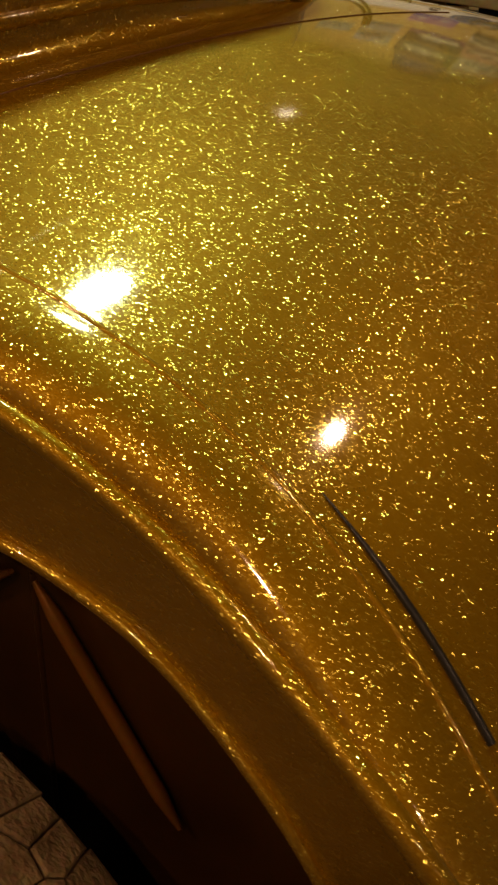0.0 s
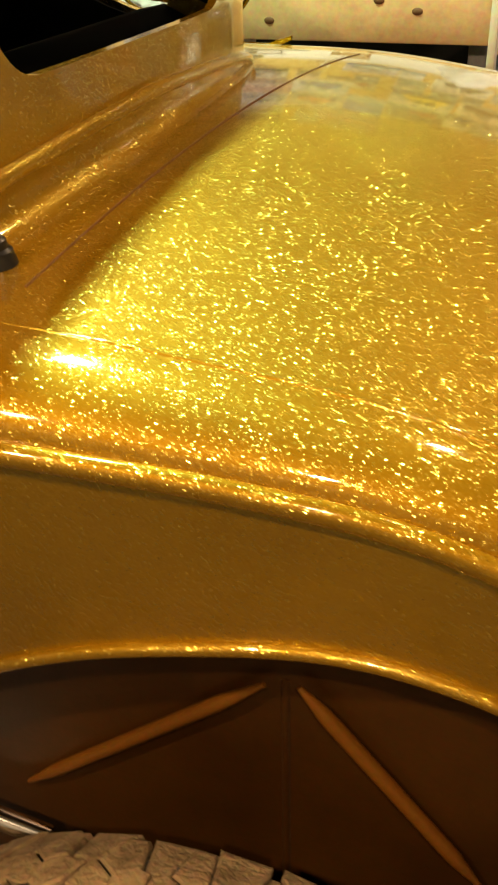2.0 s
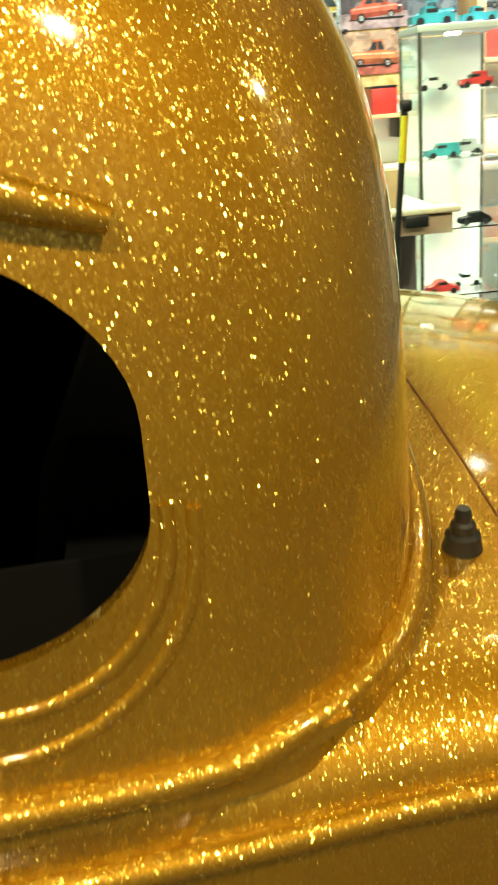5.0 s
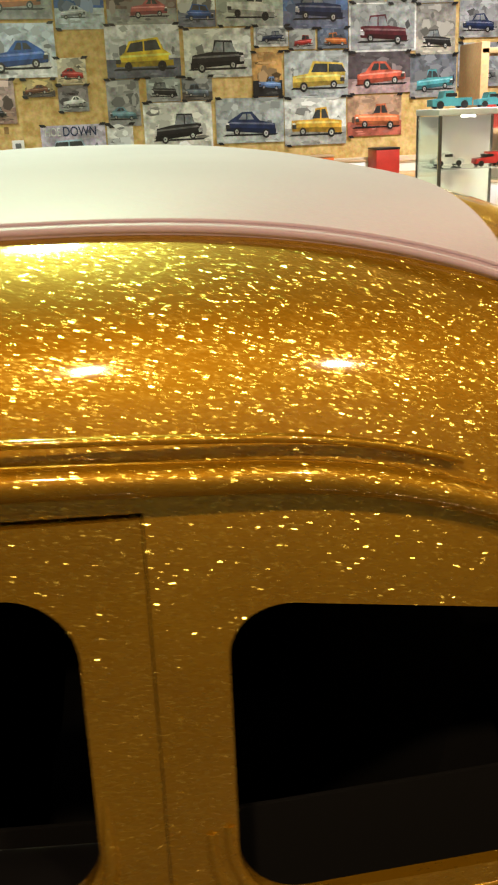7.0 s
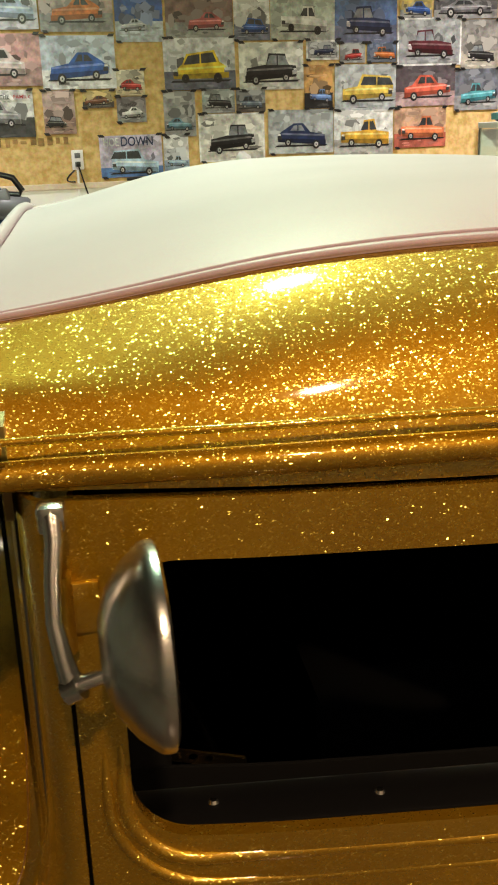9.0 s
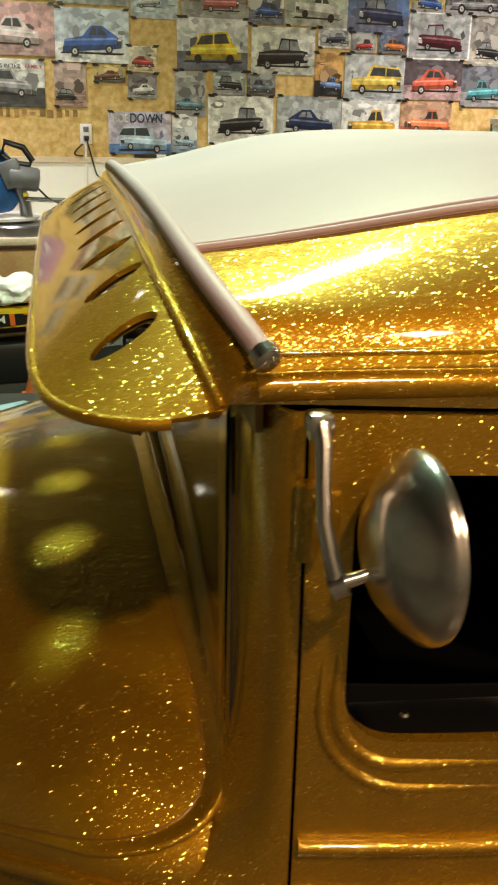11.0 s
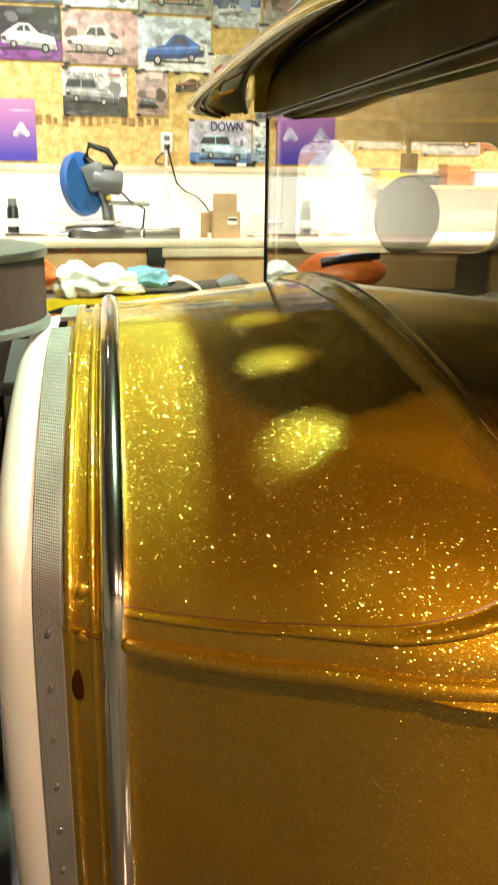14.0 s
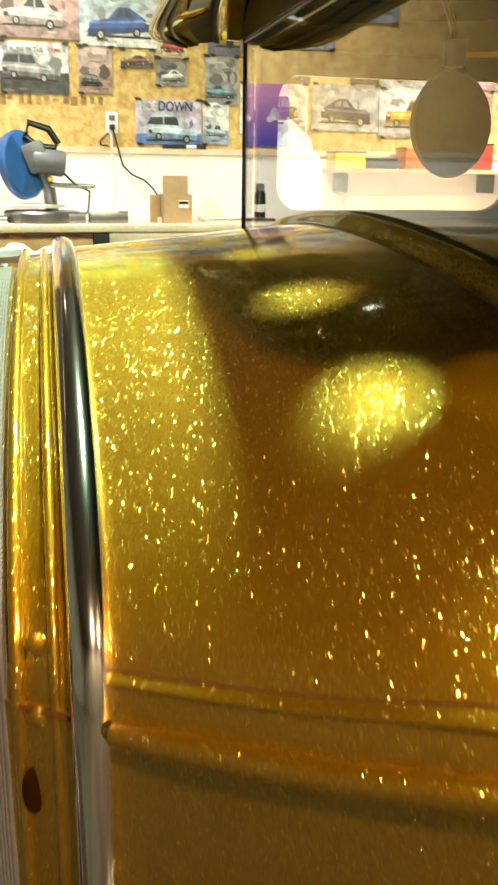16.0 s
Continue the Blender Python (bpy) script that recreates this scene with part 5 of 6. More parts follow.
saw = thing("mitre_saw", "mitre saw with a blue blade guard and grey motor", "saw", at=on_bench(-0.42, 0.45))
SAW = Matrix.Translation(on_bench(-0.50, 0.55, 0.0))
part("base", lathe([(0.0, 0.0), (0.20, 0.0), (0.20, 0.05), (0.19, 0.06), (0.0, 0.06)], 36, SAW @ Matrix.Translation((0.05, 0.02, 0))), BAREGREY, saw)
part("table_disc", lathe([(0.16, 0.075), (0.23, 0.075), (0.235, 0.09), (0.0, 0.10), (0.0, 0.075)], 36, SAW @ Matrix.Translation((-0.06, 0.12, 0))), WHITE_PAINT, saw)
part("guard", lathe([(0.0, -0.03), (0.15, -0.03), (0.165, -0.018), (0.165, 0.018), (0.15, 0.03), (0.0, 0.03)], 40, SAW @ Matrix.Translation((-0.045, 0.0, 0.29)) @ Matrix.Rotation(radians(42), 4, "Z") @ Matrix.Rotation(radians(78), 4, "X") @ Matrix.Diagonal((0.84, 1.06, 1, 1))), BLUEP, saw, "blue blade guard")
part("motor", lathe([(0.0, 0.0), (0.060, 0.0), (0.066, 0.01), (0.066, 0.15), (0.055, 0.165), (0.0, 0.17)], 28, SAW @ Matrix.Translation((0.015, 0.0, 0.315)) @ Matrix.Rotation(radians(97), 4, "Y")), GREYPLATE, saw, "grey motor housing")
part("gearbox", boxed((SAW @ Vector((0.03, 0.0, 0.33))), (0.12, 0.10, 0.15), Matrix.Rotation(radians(-20), 4, "Y"), 0.02), GREYPLATE, saw)
handle_loop = [(-0.02, 0.43), (0.0, 0.50), (0.10, 0.47), (0.145, 0.40), (0.13, 0.375), (0.04, 0.385)]
part("handle", tube([SAW @ Vector((x, 0.0, z)) for x, z in handle_loop], 0.018, 10, True), BLACK, saw)
part("arm", tube([SAW @ Vector(q) for q in ((0.05, 0.0, 0.30), (0.09, 0.05, 0.17), (0.10, 0.06, 0.06))], 0.035), BAREGREY, saw)
part("rail", tube([SAW @ Vector((0.10, 0.02, 0.19)), SAW @ Vector((0.33, 0.0, 0.185))], 0.014), ALU, saw)
part("knob", lathe([(0.0, 0.0), (0.014, 0.0), (0.014, 0.02), (0.0, 0.022)], 16, SAW @ Matrix.Translation((0.10, -0.04, 0.21))), YELLOW, saw)
part("cable", tube([SAW @ Vector(q) for q in ((0.16, 0.0, 0.26), (0.22, 0.0, 0.20), (0.30, 0.0, 0.16), (0.29, 0.02, 0.06), (0.25, 0.05, 0.012))], 0.006), BLACK, saw)

carton = thing("cardboard_box", "open brown cardboard box with raised flaps", "box", at=on_bench(0.24, 0.52))
CB = Matrix.Translation(on_bench(0.25, 0.60)) @ WALL_TURN
for dx, dy, sx, sy in ((-0.075, 0, 0.004, 0.16), (0.075, 0, 0.004, 0.16), (0, -0.08, 0.15, 0.004), (0, 0.08, 0.15, 0.004)):
    part("side", boxed(CB @ Vector((dx, dy, 0.075)), (sx, sy, 0.15), WALL_TURN, 0.0), CARD, carton, "", False)
part("flap", boxed(CB @ Vector((0.02, 0.085, 0.195)), (0.14, 0.004, 0.10), WALL_TURN, 0.0), CARD, carton, "", False)
part("flap", boxed(CB @ Vector((-0.11, -0.02, 0.075)), (0.085, 0.004, 0.14), WALL_TURN @ Matrix.Rotation(radians(35), 4, "Z"), 0.0), CARD, carton, "", False)
part("sticker", boxed(CB @ Vector((0.03, -0.083, 0.10)), (0.055, 0.002, 0.04), WALL_TURN, 0.0), WHITE_PAINT, carton, "white label")
part("sticker_bar", boxed(CB @ Vector((0.03, -0.0845, 0.107)), (0.050, 0.002, 0.014), WALL_TURN, 0.0), BLACK, carton, "dark bar on the label")

for k, (x, off, w, d, h, mt, lab) in enumerate(((-0.80, 0.62, 0.34, 0.05, 0.03, ALU, "bright aluminium strip"), (-0.42, 0.66, 0.36, 0.06, 0.05, BAREGREY, "grey steel box section"), (-0.12, 0.66, 0.20, 0.07, 0.055, BAREGREY, "short grey steel box section"), (0.00, 0.58, 0.45, 0.05, 0.03, WHITE_PAINT, "white plastic profile"), (0.62, 0.50, 0.40, 0.20, 0.025, ALU, "flat grey sheet metal piece"))):
    piece = thing("metal_bar", lab + " lying on the bench", "metal bar", "offcuts on the bench", at=on_bench(x, off))
    part("bar", boxed(on_bench(x, off, h / 2), (w, d, h), WALL_TURN @ Matrix.Rotation(radians(4 * (k % 3) - 4), 4, "Z"), 0.004), mt, piece)
    part("end_plate", boxed(on_bench(x + w / 2 - 0.02, off, h + 0.004), (0.05, d * 0.9, 0.008), WALL_TURN, 0.002), BAREGREY, piece)
tin = thing("spray_can", "dark spray can with a pale band", "can", at=on_bench(-0.93, 0.30))
part("can", lathe([(0.0, 0.0), (0.033, 0.0), (0.033, 0.15), (0.02, 0.17), (0.0, 0.17)], 24, Matrix.Translation(on_bench(-0.93, 0.30))), BLACK, tin)
part("cap", lathe([(0.0, 0.21), (0.024, 0.205), (0.026, 0.165), (0.0, 0.165)], 24, Matrix.Translation(on_bench(-0.93, 0.30))), GREYPLATE, tin)
part("band", lathe([(0.0335, 0.05), (0.0340, 0.052), (0.0340, 0.09), (0.0335, 0.092)], 24, Matrix.Translation(on_bench(-0.93, 0.30))), WHITE_PAINT, tin)


def crumpled(center, size, seed, detail=3, rough=0.35):
    bm = bmesh.new()
    bmesh.ops.create_icosphere(bm, subdivisions=detail, radius=1.0)
    for v in bm.verts:
        k = 1 + rough * noise.noise(v.co * 2.1 + Vector((seed, 0, 0))) + 0.07 * noise.noise(v.co * 5.0 + Vector((0, seed, 0)))
        v.co = Vector((v.co.x * size[0] * k, v.co.y * size[1] * k, max(-0.6, v.co.z) * size[2] * k)) + Vector(center)
    return bm


lump = thing("white_bag", "crumpled white plastic bag on the bench", "bag", at=on_bench(0.93, 0.45))
part("bag", crumpled(on_bench(0.95, 0.40, 0.20), (0.20, 0.16, 0.30), 3.0), BAGWHITE, lump)
part("knot", crumpled(on_bench(0.96, 0.40, 0.50), (0.05, 0.05, 0.06), 4.0, 2), BAGWHITE, lump)
sheet_roll = thing("sheet_roll", "pale rolled sheet leaning on the wall", "roll", at=on_bench(0.35, 0.15))
part("sheet", grid(lambda u, v: on_bench(0.10 + 0.55 * u, 0.12 + 0.05 * math.sin(3 * u), 0.01 + 0.13 * v * (1 - (2 * u - 1) ** 4)), 20, 6, 0.004), WALL_WHITE, sheet_roll)

# ---- snow sled in front of the bench ----
sled = thing("snowmobile", "yellow and black snowmobile with orange graphics", "snowmobile", at=(-0.2, 3.75, 0))
SL = lambda x, z, dy=0.0: Vector((x, 3.42 - 0.08 * x + dy, z))


def sled_panel(name, pts, material, layer, label=""):
    return part(name, prism(pts, lambda x, z: SL(x, z, -0.004 * layer), lambda x, z: SL(x, z, 0.05 if layer == 0 else -0.004 * layer + 0.003)), material, sled, label, False)


sled_panel("tunnel_side", [(-2.1, 0.42), (-1.25, 0.515), (-1.10, 0.625), (0.20, 0.735), (0.245, 0.775), (0.16, 0.80), (-0.45, 0.770), (-2.1, 0.745)], YELLOW, 0, "yellow side panel")
sled_panel("black_graphic", [(-0.72, 0.690), (-0.55, 0.742), (-0.10, 0.757), (-0.02, 0.772), (0.13, 0.776), (0.10, 0.752), (-0.42, 0.690), (-0.60, 0.665)], BLACK, 1)
sled_panel("orange_graphic", [(-0.86, 0.665), (-0.70, 0.702), (-0.55, 0.705), (-0.50, 0.672), (-0.62, 0.652)], ORANGE, 2)
sled_panel("red_graphic", [(-0.02, 0.745), (0.02, 0.770), (0.14, 0.778), (0.10, 0.756)], REDP, 2)
for k in range(14):
    x = -0.93 - 0.075 * k
    sled_panel("hatch_mark", [(x, 0.700), (x + 0.045, 0.700), (x + 0.020, 0.735), (x - 0.025, 0.735)], BLACK, 1)
for x, z in ((-1.00, 0.63), (-1.07, 0.60), (-1.07, 0.645)):
    sled_panel("bolt", [(x - 0.010, z - 0.010), (x + 0.010, z - 0.010), (x + 0.010, z + 0.010), (x - 0.010, z + 0.010)], BLACK, 1)
part("tunnel", boxed(SL(-0.5, 0.70, 0.20), (1.6, 0.36, 0.12), Matrix.Rotation(radians(-5), 4, "Y"), 0.02), BLACK, sled)
part("rear_bumper", tube([SL(0.20, 0.77, 0.04), SL(0.30, 0.79, 0.04), SL(0.36, 0.77, 0.12), SL(0.36, 0.77, 0.30), SL(0.28, 0.78, 0.38)], 0.016), BLACK, sled)
part("tail_light", boxed(SL(0.18, 0.825, 0.16), (0.10, 0.14, 0.06), Matrix.Rotation(radians(-25), 4, "Y"), 0.02), GREYPLATE, sled)
part("skid_frame", boxed(SL(-0.45, 0.50, 0.2), (1.4, 0.34, 0.20), Matrix.Rotation(radians(-4), 4, "Y"), 0.03), BLACK, sled)
part("track", boxed(SL(-0.45, 0.25, 0.2), (1.5, 0.36, 0.42), None, 0.12), RUBBER, sled)


def sled_text(text, x, z, wide, high, material, label):
    ob = lettering("marking", text, 0, 0, wide, high, 0, material, sled, Matrix.Translation(SL(x, z, -0.013)) @ Matrix.Rotation(radians(-4.5), 4, "Z") @ Matrix.Rotation(radians(-5), 4, "Y"))
    ob["label"] = label


sled_text("174", -0.295, 0.731, 0.245, 0.056, ORANGE, "orange model number")
sled_text("XM", -0.478, 0.719, 0.080, 0.034, WHITE_PAINT, "white model letters")
for c, sz, seed, mt, nm, lab in (((-0.38, 3.55, 0.83), (0.16, 0.12, 0.075), 1.0, BAGWHITE, "plastic_bag", "crumpled white plastic bag lying on the snowmobile"), ((-0.52, 3.56, 0.83), (0.09, 0.10, 0.09), 6.0, BAGWHITE, "plastic_bag", "crumpled white plastic bag lying on the snowmobile"),
                                 ((-0.20, 3.58, 0.845), (0.12, 0.09, 0.05), 2.0, coloured("blue_film", (0.16, 0.34, 0.46), 0.25), "glove_packet", "crumpled blue plastic packet on the snowmobile")):
    t = thing(nm, lab, "bag" if nm == "plastic_bag" else "packet", at=c)
    part("film", crumpled(c, sz, seed, 4), mt, t)
    part("fold", crumpled((c[0] + sz[0] * 0.6, c[1] - 0.03, c[2] - sz[2] * 0.3), (sz[0] * 0.5, sz[1] * 0.5, sz[2] * 0.4), seed + 20, 3), mt, t)
papers = thing("paper_stack", "loose white papers on the snowmobile", "paper", at=(0.0, 3.55, 0.82))
for k in range(3):
    part("sheet", grid(lambda u, v: (-0.10 + 0.24 * u + 0.03 * k, 3.46 + 0.16 * v, 0.845 - 0.06 * u + 0.02 * math.sin(5 * u + k) - 0.004 * k), 8, 5, 0.001), WHITE_PAINT, papers)
tub = thing("orange_can", "orange plastic fuel can with a black cap", "fuel can", at=(-0.78, 3.55, 0.83))
part("body", crumpled((-0.80, 3.52, 0.88), (0.20, 0.14, 0.10), 12.0, 4, 0.12), ORANGE, tub)
part("rim", tube([(-0.95, 3.44, 0.965), (-0.80, 3.40, 0.955), (-0.68, 3.42, 0.93)], 0.022), BLACK, tub)
cone = thing("traffic_cone", "small orange plastic cone", "cone", at=(-0.29, 2.9, 0.5))
part("cone", lathe([(0.0, 0.655), (0.016, 0.65), (0.052, 0.50), (0.0, 0.50)], 28, Matrix.Translation((-0.29, 2.9, 0.035))), ORANGE, cone)
part("foot", boxed((-0.29, 2.9, 0.505), (0.14, 0.14, 0.03), None, 0.005), ORANGE, cone)
stool = thing("low_trolley", "dark low trolley loaded with parts", "trolley", at=(-0.1, 2.9, 0))
part("deck", boxed((-0.1, 2.85, 0.465), (0.9, 0.45, 0.03), None, 0.004), DARK, stool)
for x in (-0.48, 0.28):
    for y in (2.68, 3.02):
        part("leg", boxed((x, y, 0.225), (0.04, 0.04, 0.45), None, 0.003), BAREGREY, stool)
loose = thing("front_wheel_loose", "loose black tyre with a grey rim edge standing upright", "wheel", at=(0.02, 2.45, 0.0))
LW = Matrix.Translation((0.02, 2.45, 0.585)) @ Matrix.Rotation(radians(82), 4, "X")
part("tyre", lathe([(0.20, -0.08), (0.25, -0.095), (0.285, -0.07), (0.295, 0.0), (0.285, 0.07), (0.25, 0.095), (0.20, 0.08)], 56, LW), RUBBER, loose)
part("rim", lathe([(0.0, -0.03), (0.15, -0.03), (0.19, -0.075), (0.205, -0.085), (0.205, 0.085), (0.19, 0.075), (0.15, 0.02), (0.0, 0.02)], 48, LW), BAREGREY, loose, "grey metal rim")
part("stand", boxed((0.02, 2.45, 0.145), (0.34, 0.26, 0.29), None, 0.01), DARK, loose)
bottle = thing("spray_bottle", "blue and white plastic bottle lying on its side", "bottle", at=(-0.34, 1.15, 0.93))
part("bottle", lathe([(0.0, 0.0), (0.035, 0.0), (0.038, 0.01), (0.038, 0.14), (0.015, 0.18), (0.015, 0.20), (0.0, 0.20)], 24, Matrix.Translation((-0.40, 1.15, 0.96)) @ Matrix.Rotation(radians(80), 4, "Y")), coloured("milky_blue", (0.30, 0.42, 0.56), 0.3), bottle)
part("label", lathe([(0.0385, 0.02), (0.0388, 0.022), (0.0388, 0.06), (0.0385, 0.062)], 24, Matrix.Translation((-0.40, 1.15, 0.96)) @ Matrix.Rotation(radians(80), 4, "Y")), BLUEP, bottle)
part("cap", lathe([(0.0, 0.22), (0.018, 0.22), (0.018, 0.19), (0.0, 0.19)], 18, Matrix.Translation((-0.40, 1.15, 0.96)) @ Matrix.Rotation(radians(80), 4, "Y")), WHITE_PAINT, bottle)
bottle_rest = thing("parts_cart", "dark steel parts cart beside the car", "cart", at=(-0.4, 1.3, 0))
part("tray", boxed((-0.42, 1.32, 0.905), (0.5, 0.5, 0.03), None, 0.006), DARK, bottle_rest)
for x in (-0.64, -0.20):
    for y in (1.10, 1.54):
        part("leg", boxed((x, y, 0.445), (0.03, 0.03, 0.89), None, 0.003), DARK, bottle_rest)

# ---- engine in front of the firewall ----
engine = thing("engine", "dark greasy engine with bright fittings", "engine", at=(-0.95, YC, 0))
part("block", boxed((-0.98, YC, 0.72), (0.75, 0.42, 0.42), None, 0.03), mottled("greasy_iron", (0.03, 0.03, 0.03), (0.09, 0.085, 0.08), 12, 0.5, 0.4), engine)
part("valve_cover", boxed((-0.95, YC - 0.24, 0.90), (0.60, 0.15, 0.10), Matrix.Rotation(radians(35), 4, "X"), 0.03), BAREGREY, engine)
part("valve_cover", boxed((-0.95, YC + 0.24, 0.90), (0.60, 0.15, 0.10), Matrix.Rotation(radians(-35), 4, "X"), 0.03), BAREGREY, engine)
part("intake", boxed((-0.92, YC, 0.97), (0.50, 0.20, 0.10), None, 0.02), ALU, engine)
erng = random.Random(3)
for k in range(16):
    p = Vector((-0.60 - 0.12 * erng.random(), YC - 0.45 + 0.8 * erng.random(), 0.70 + 0.28 * erng.random()))
    q = p + Vector((0.10 * erng.random() - 0.05, 0.20 * erng.random() - 0.1, 0.12 * erng.random() - 0.06))
    part("hose", tube([p, p.lerp(q, 0.5) + Vector((0, 0, 0.02)), q], 0.007 + 0.007 * erng.random()), (BLACK, ALU, RUBBER, BAREGREY)[k % 4], engine)
for k in range(5):
    part("bracket", boxed((-0.575 - 0.01 * k, -0.02 + 0.11 * k, 0.86 - 0.06 * (k % 2)), (0.06, 0.05, 0.07), Matrix.Rotation(radians(20 * k), 4, "X"), 0.006), (ALU, BLACK)[k % 2], engine)
for k in range(6):
    y0 = -0.02 + 0.10 * k
    part("coolant_pipe", tube([(-0.53, y0, 0.62 + 0.05 * (k % 3)), (-0.56, y0 + 0.02, 0.72 + 0.04 * (k % 2)), (-0.66, y0 + 0.04, 0.76 + 0.05 * (k % 3)), (-0.80, y0 + 0.03, 0.80)], 0.012 + 0.004 * (k % 2), 12), (ALU, CHROME, BAREGREY)[k % 3], engine)
part("wiring", tube([(-0.52, -0.05, 0.70), (-0.55, 0.05, 0.82), (-0.60, 0.12, 0.78), (-0.70, 0.20, 0.86)], 0.006), BLUEP, engine, "blue wire loom")
part("wiring", tube([(-0.52, 0.02, 0.78), (-0.56, 0.10, 0.88), (-0.62, 0.18, 0.84), (-0.72, 0.24, 0.90)], 0.006), REDP, engine, "red wire loom")
part("gearbox_mount", boxed((-0.98, YC, 0.25), (0.5, 0.3, 0.52), None, 0.03), DARK, engine)
AC = Matrix.Translation((-0.625, 0.46, 1.135))
filt = thing("air_cleaner", "round air cleaner with grey pleated paper and grey lid", "air filter", at=(-0.625, 0.46, 1.13))
pleats = bmesh.new()
ring_lo, ring_hi = [], []
for k in range(232):
    r = 0.188 if k % 2 else 0.176
    a = k * math.tau / 232
    ring_lo.append(pleats.verts.new(AC @ Vector((r * math.cos(a), r * math.sin(a), 0.004))))
    ring_hi.append(pleats.verts.new(AC @ Vector((r * math.cos(a), r * math.sin(a), 0.084))))
for k in range(232):
    j = (k + 1) % 232
    pleats.faces.new((ring_lo[k], ring_lo[j], ring_hi[j], ring_hi[k]))
part("pleats", pleats, PAPER, filt, "grey pleated paper", False)
part("lid", lathe([(0.0, 0.098), (0.06, 0.098), (0.065, 0.094), (0.13, 0.094), (0.135, 0.098), (0.170, 0.097), (0.190, 0.094), (0.192, 0.091), (0.192, 0.084), (0.0, 0.084)], 72, AC), BAREGREY, filt, "thin brushed metal lid")
part("bottom_rim", lathe([(0.0, -0.006), (0.192, -0.006), (0.194, 0.002), (0.190, 0.006), (0.0, 0.006)], 72, AC), GREYPLATE, filt)
horn = thing("carburettor_funnel", "cloudy white plastic funnel under the air cleaner", "funnel", at=(-0.6, 0.46, 0.98))
part("funnel", lathe([(0.150, -0.006), (0.146, -0.012), (0.112, -0.14), (0.108, -0.14), (0.141, -0.012), (0.150, -0.006)], 48, AC), mottled("milky_plastic", (0.42, 0.42, 0.40), (0.52, 0.52, 0.50), 6, 0.4), horn)
part("boot", lathe([(0.0, -0.24), (0.09, -0.24), (0.115, -0.20), (0.122, -0.138), (0.0, -0.138)], 40, AC), RUBBER, horn, "black rubber boot")

# ---- right-hand side: tyres, plank bench, bench grinder, cabinet ----
def lying_tyre(x, y, z, r=0.245, name_label="black tyre lying flat in a stack"):
    t = thing("tyre", name_label, "tyre", "stacked tyres", at=(x, y, z))
    m = Matrix.Translation((x, y, z))
    part("rubber", lathe([(r * 0.62, 0.0), (r * 0.80, -0.0), (r * 0.93, 0.012), (r, 0.05), (r, 0.14), (r * 0.93, 0.178), (r * 0.80, 0.19), (r * 0.66, 0.185), (r * 0.62, 0.17)], 56, m), RUBBER, t)
    part("rim", lathe([(r * 0.60, 0.01), (r * 0.63, 0.012), (r * 0.66, 0.182), (r * 0.60, 0.188), (r * 0.57, 0.15), (r * 0.20, 0.10), (0.0, 0.10), (0.0, 0.08), (r * 0.25, 0.08), (r * 0.60, 0.10)], 48, m), BAREGREY, t, "dark metal rim")
    return t


for k in range(6):
    lying_tyre(1.452 + 0.005 * (k % 2), 2.27, 0.01 + 0.157 * k, 0.168)
plank = thing("plank_bench", "bench of raw pine planks with a wide front board", "bench", at=(1.0, 2.5, 0))
front = part("front_board", boxed((0.80, 2.03, 0.965), (0.89, 0.04, 0.122), None, 0.004), WOOD, plank)
for x, z in ((1.035, 0.985), (0.93, 1.01), (0.62, 0.955)):
    part("knot", lathe([(0.0, 0.0025), (0.008, 0.0022), (0.012, 0.0)], 14, Matrix.Translation((x, 2.0095, z)) @ Matrix.Rotation(radians(90), 4, "X") @ Matrix.Diagonal((1.25, 0.8, 1, 1))), KNOT, front, "dark brown knot")
part("cross_board", boxed((1.238, 2.03, 0.925), (0.022, 0.05, 0.20), None, 0.004), PALE_WOOD, plank)
part("top", boxed((1.15, 2.78, 0.965), (1.5, 0.62, 0.035), None, 0.004), PALE_WOOD, plank)
part("edge_board", boxed((1.58, 2.455, 0.945), (0.62, 0.03, 0.06), None, 0.004), PALE_WOOD, plank)
part("side_top", boxed((0.80, 2.26, 0.995), (0.87, 0.42, 0.03), None, 0.004), PALE_WOOD, plank)
for x, y in ((0.45, 2.10), (1.20, 2.10), (0.52, 2.95), (1.86, 2.95)):
    part("leg", boxed((x, y, 0.47), (0.06, 0.06, 0.94), None, 0.003), GREYPLATE if x > 1 else WOOD, plank)
# Dark sheets standing in for the shade under the plank bench.
shade = thing("bench_shade", "dark panel and shelf filling the shade under the plank bench", "cupboard", at=(0.80, 2.4, 0))
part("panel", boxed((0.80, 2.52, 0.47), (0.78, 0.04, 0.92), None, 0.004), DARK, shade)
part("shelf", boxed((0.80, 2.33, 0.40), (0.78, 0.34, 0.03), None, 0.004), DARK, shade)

grinder = thing("bench_grinder", "blue and grey bench grinder on the plank bench", "grinder", at=(1.485, 2.56, 0.9835))
GR = Matrix.Translation((1.485, 2.56, 0.9835)) @ Matrix.Scale(0.80, 4)
part("foot", boxed(GR @ Vector((0, 0, 0.018)), (0.136, 0.112, 0.029), None, 0.008), BLACK, grinder)
part("column", boxed(GR @ Vector((0, 0, 0.065)), (0.068, 0.064, 0.064), None, 0.010), BLUEP, grinder)
part("motor", lathe([(0.0, -0.09), (0.035, -0.09), (0.045, -0.07), (0.052, -0.05), (0.052, 0.05), (0.045, 0.07), (0.035, 0.09), (0.0, 0.09)], 28, GR @ Matrix.Translation((0, 0, 0.135)) @ Matrix.Rotation(radians(90), 4, "Y")), BLUEP, grinder, "blue motor housing")
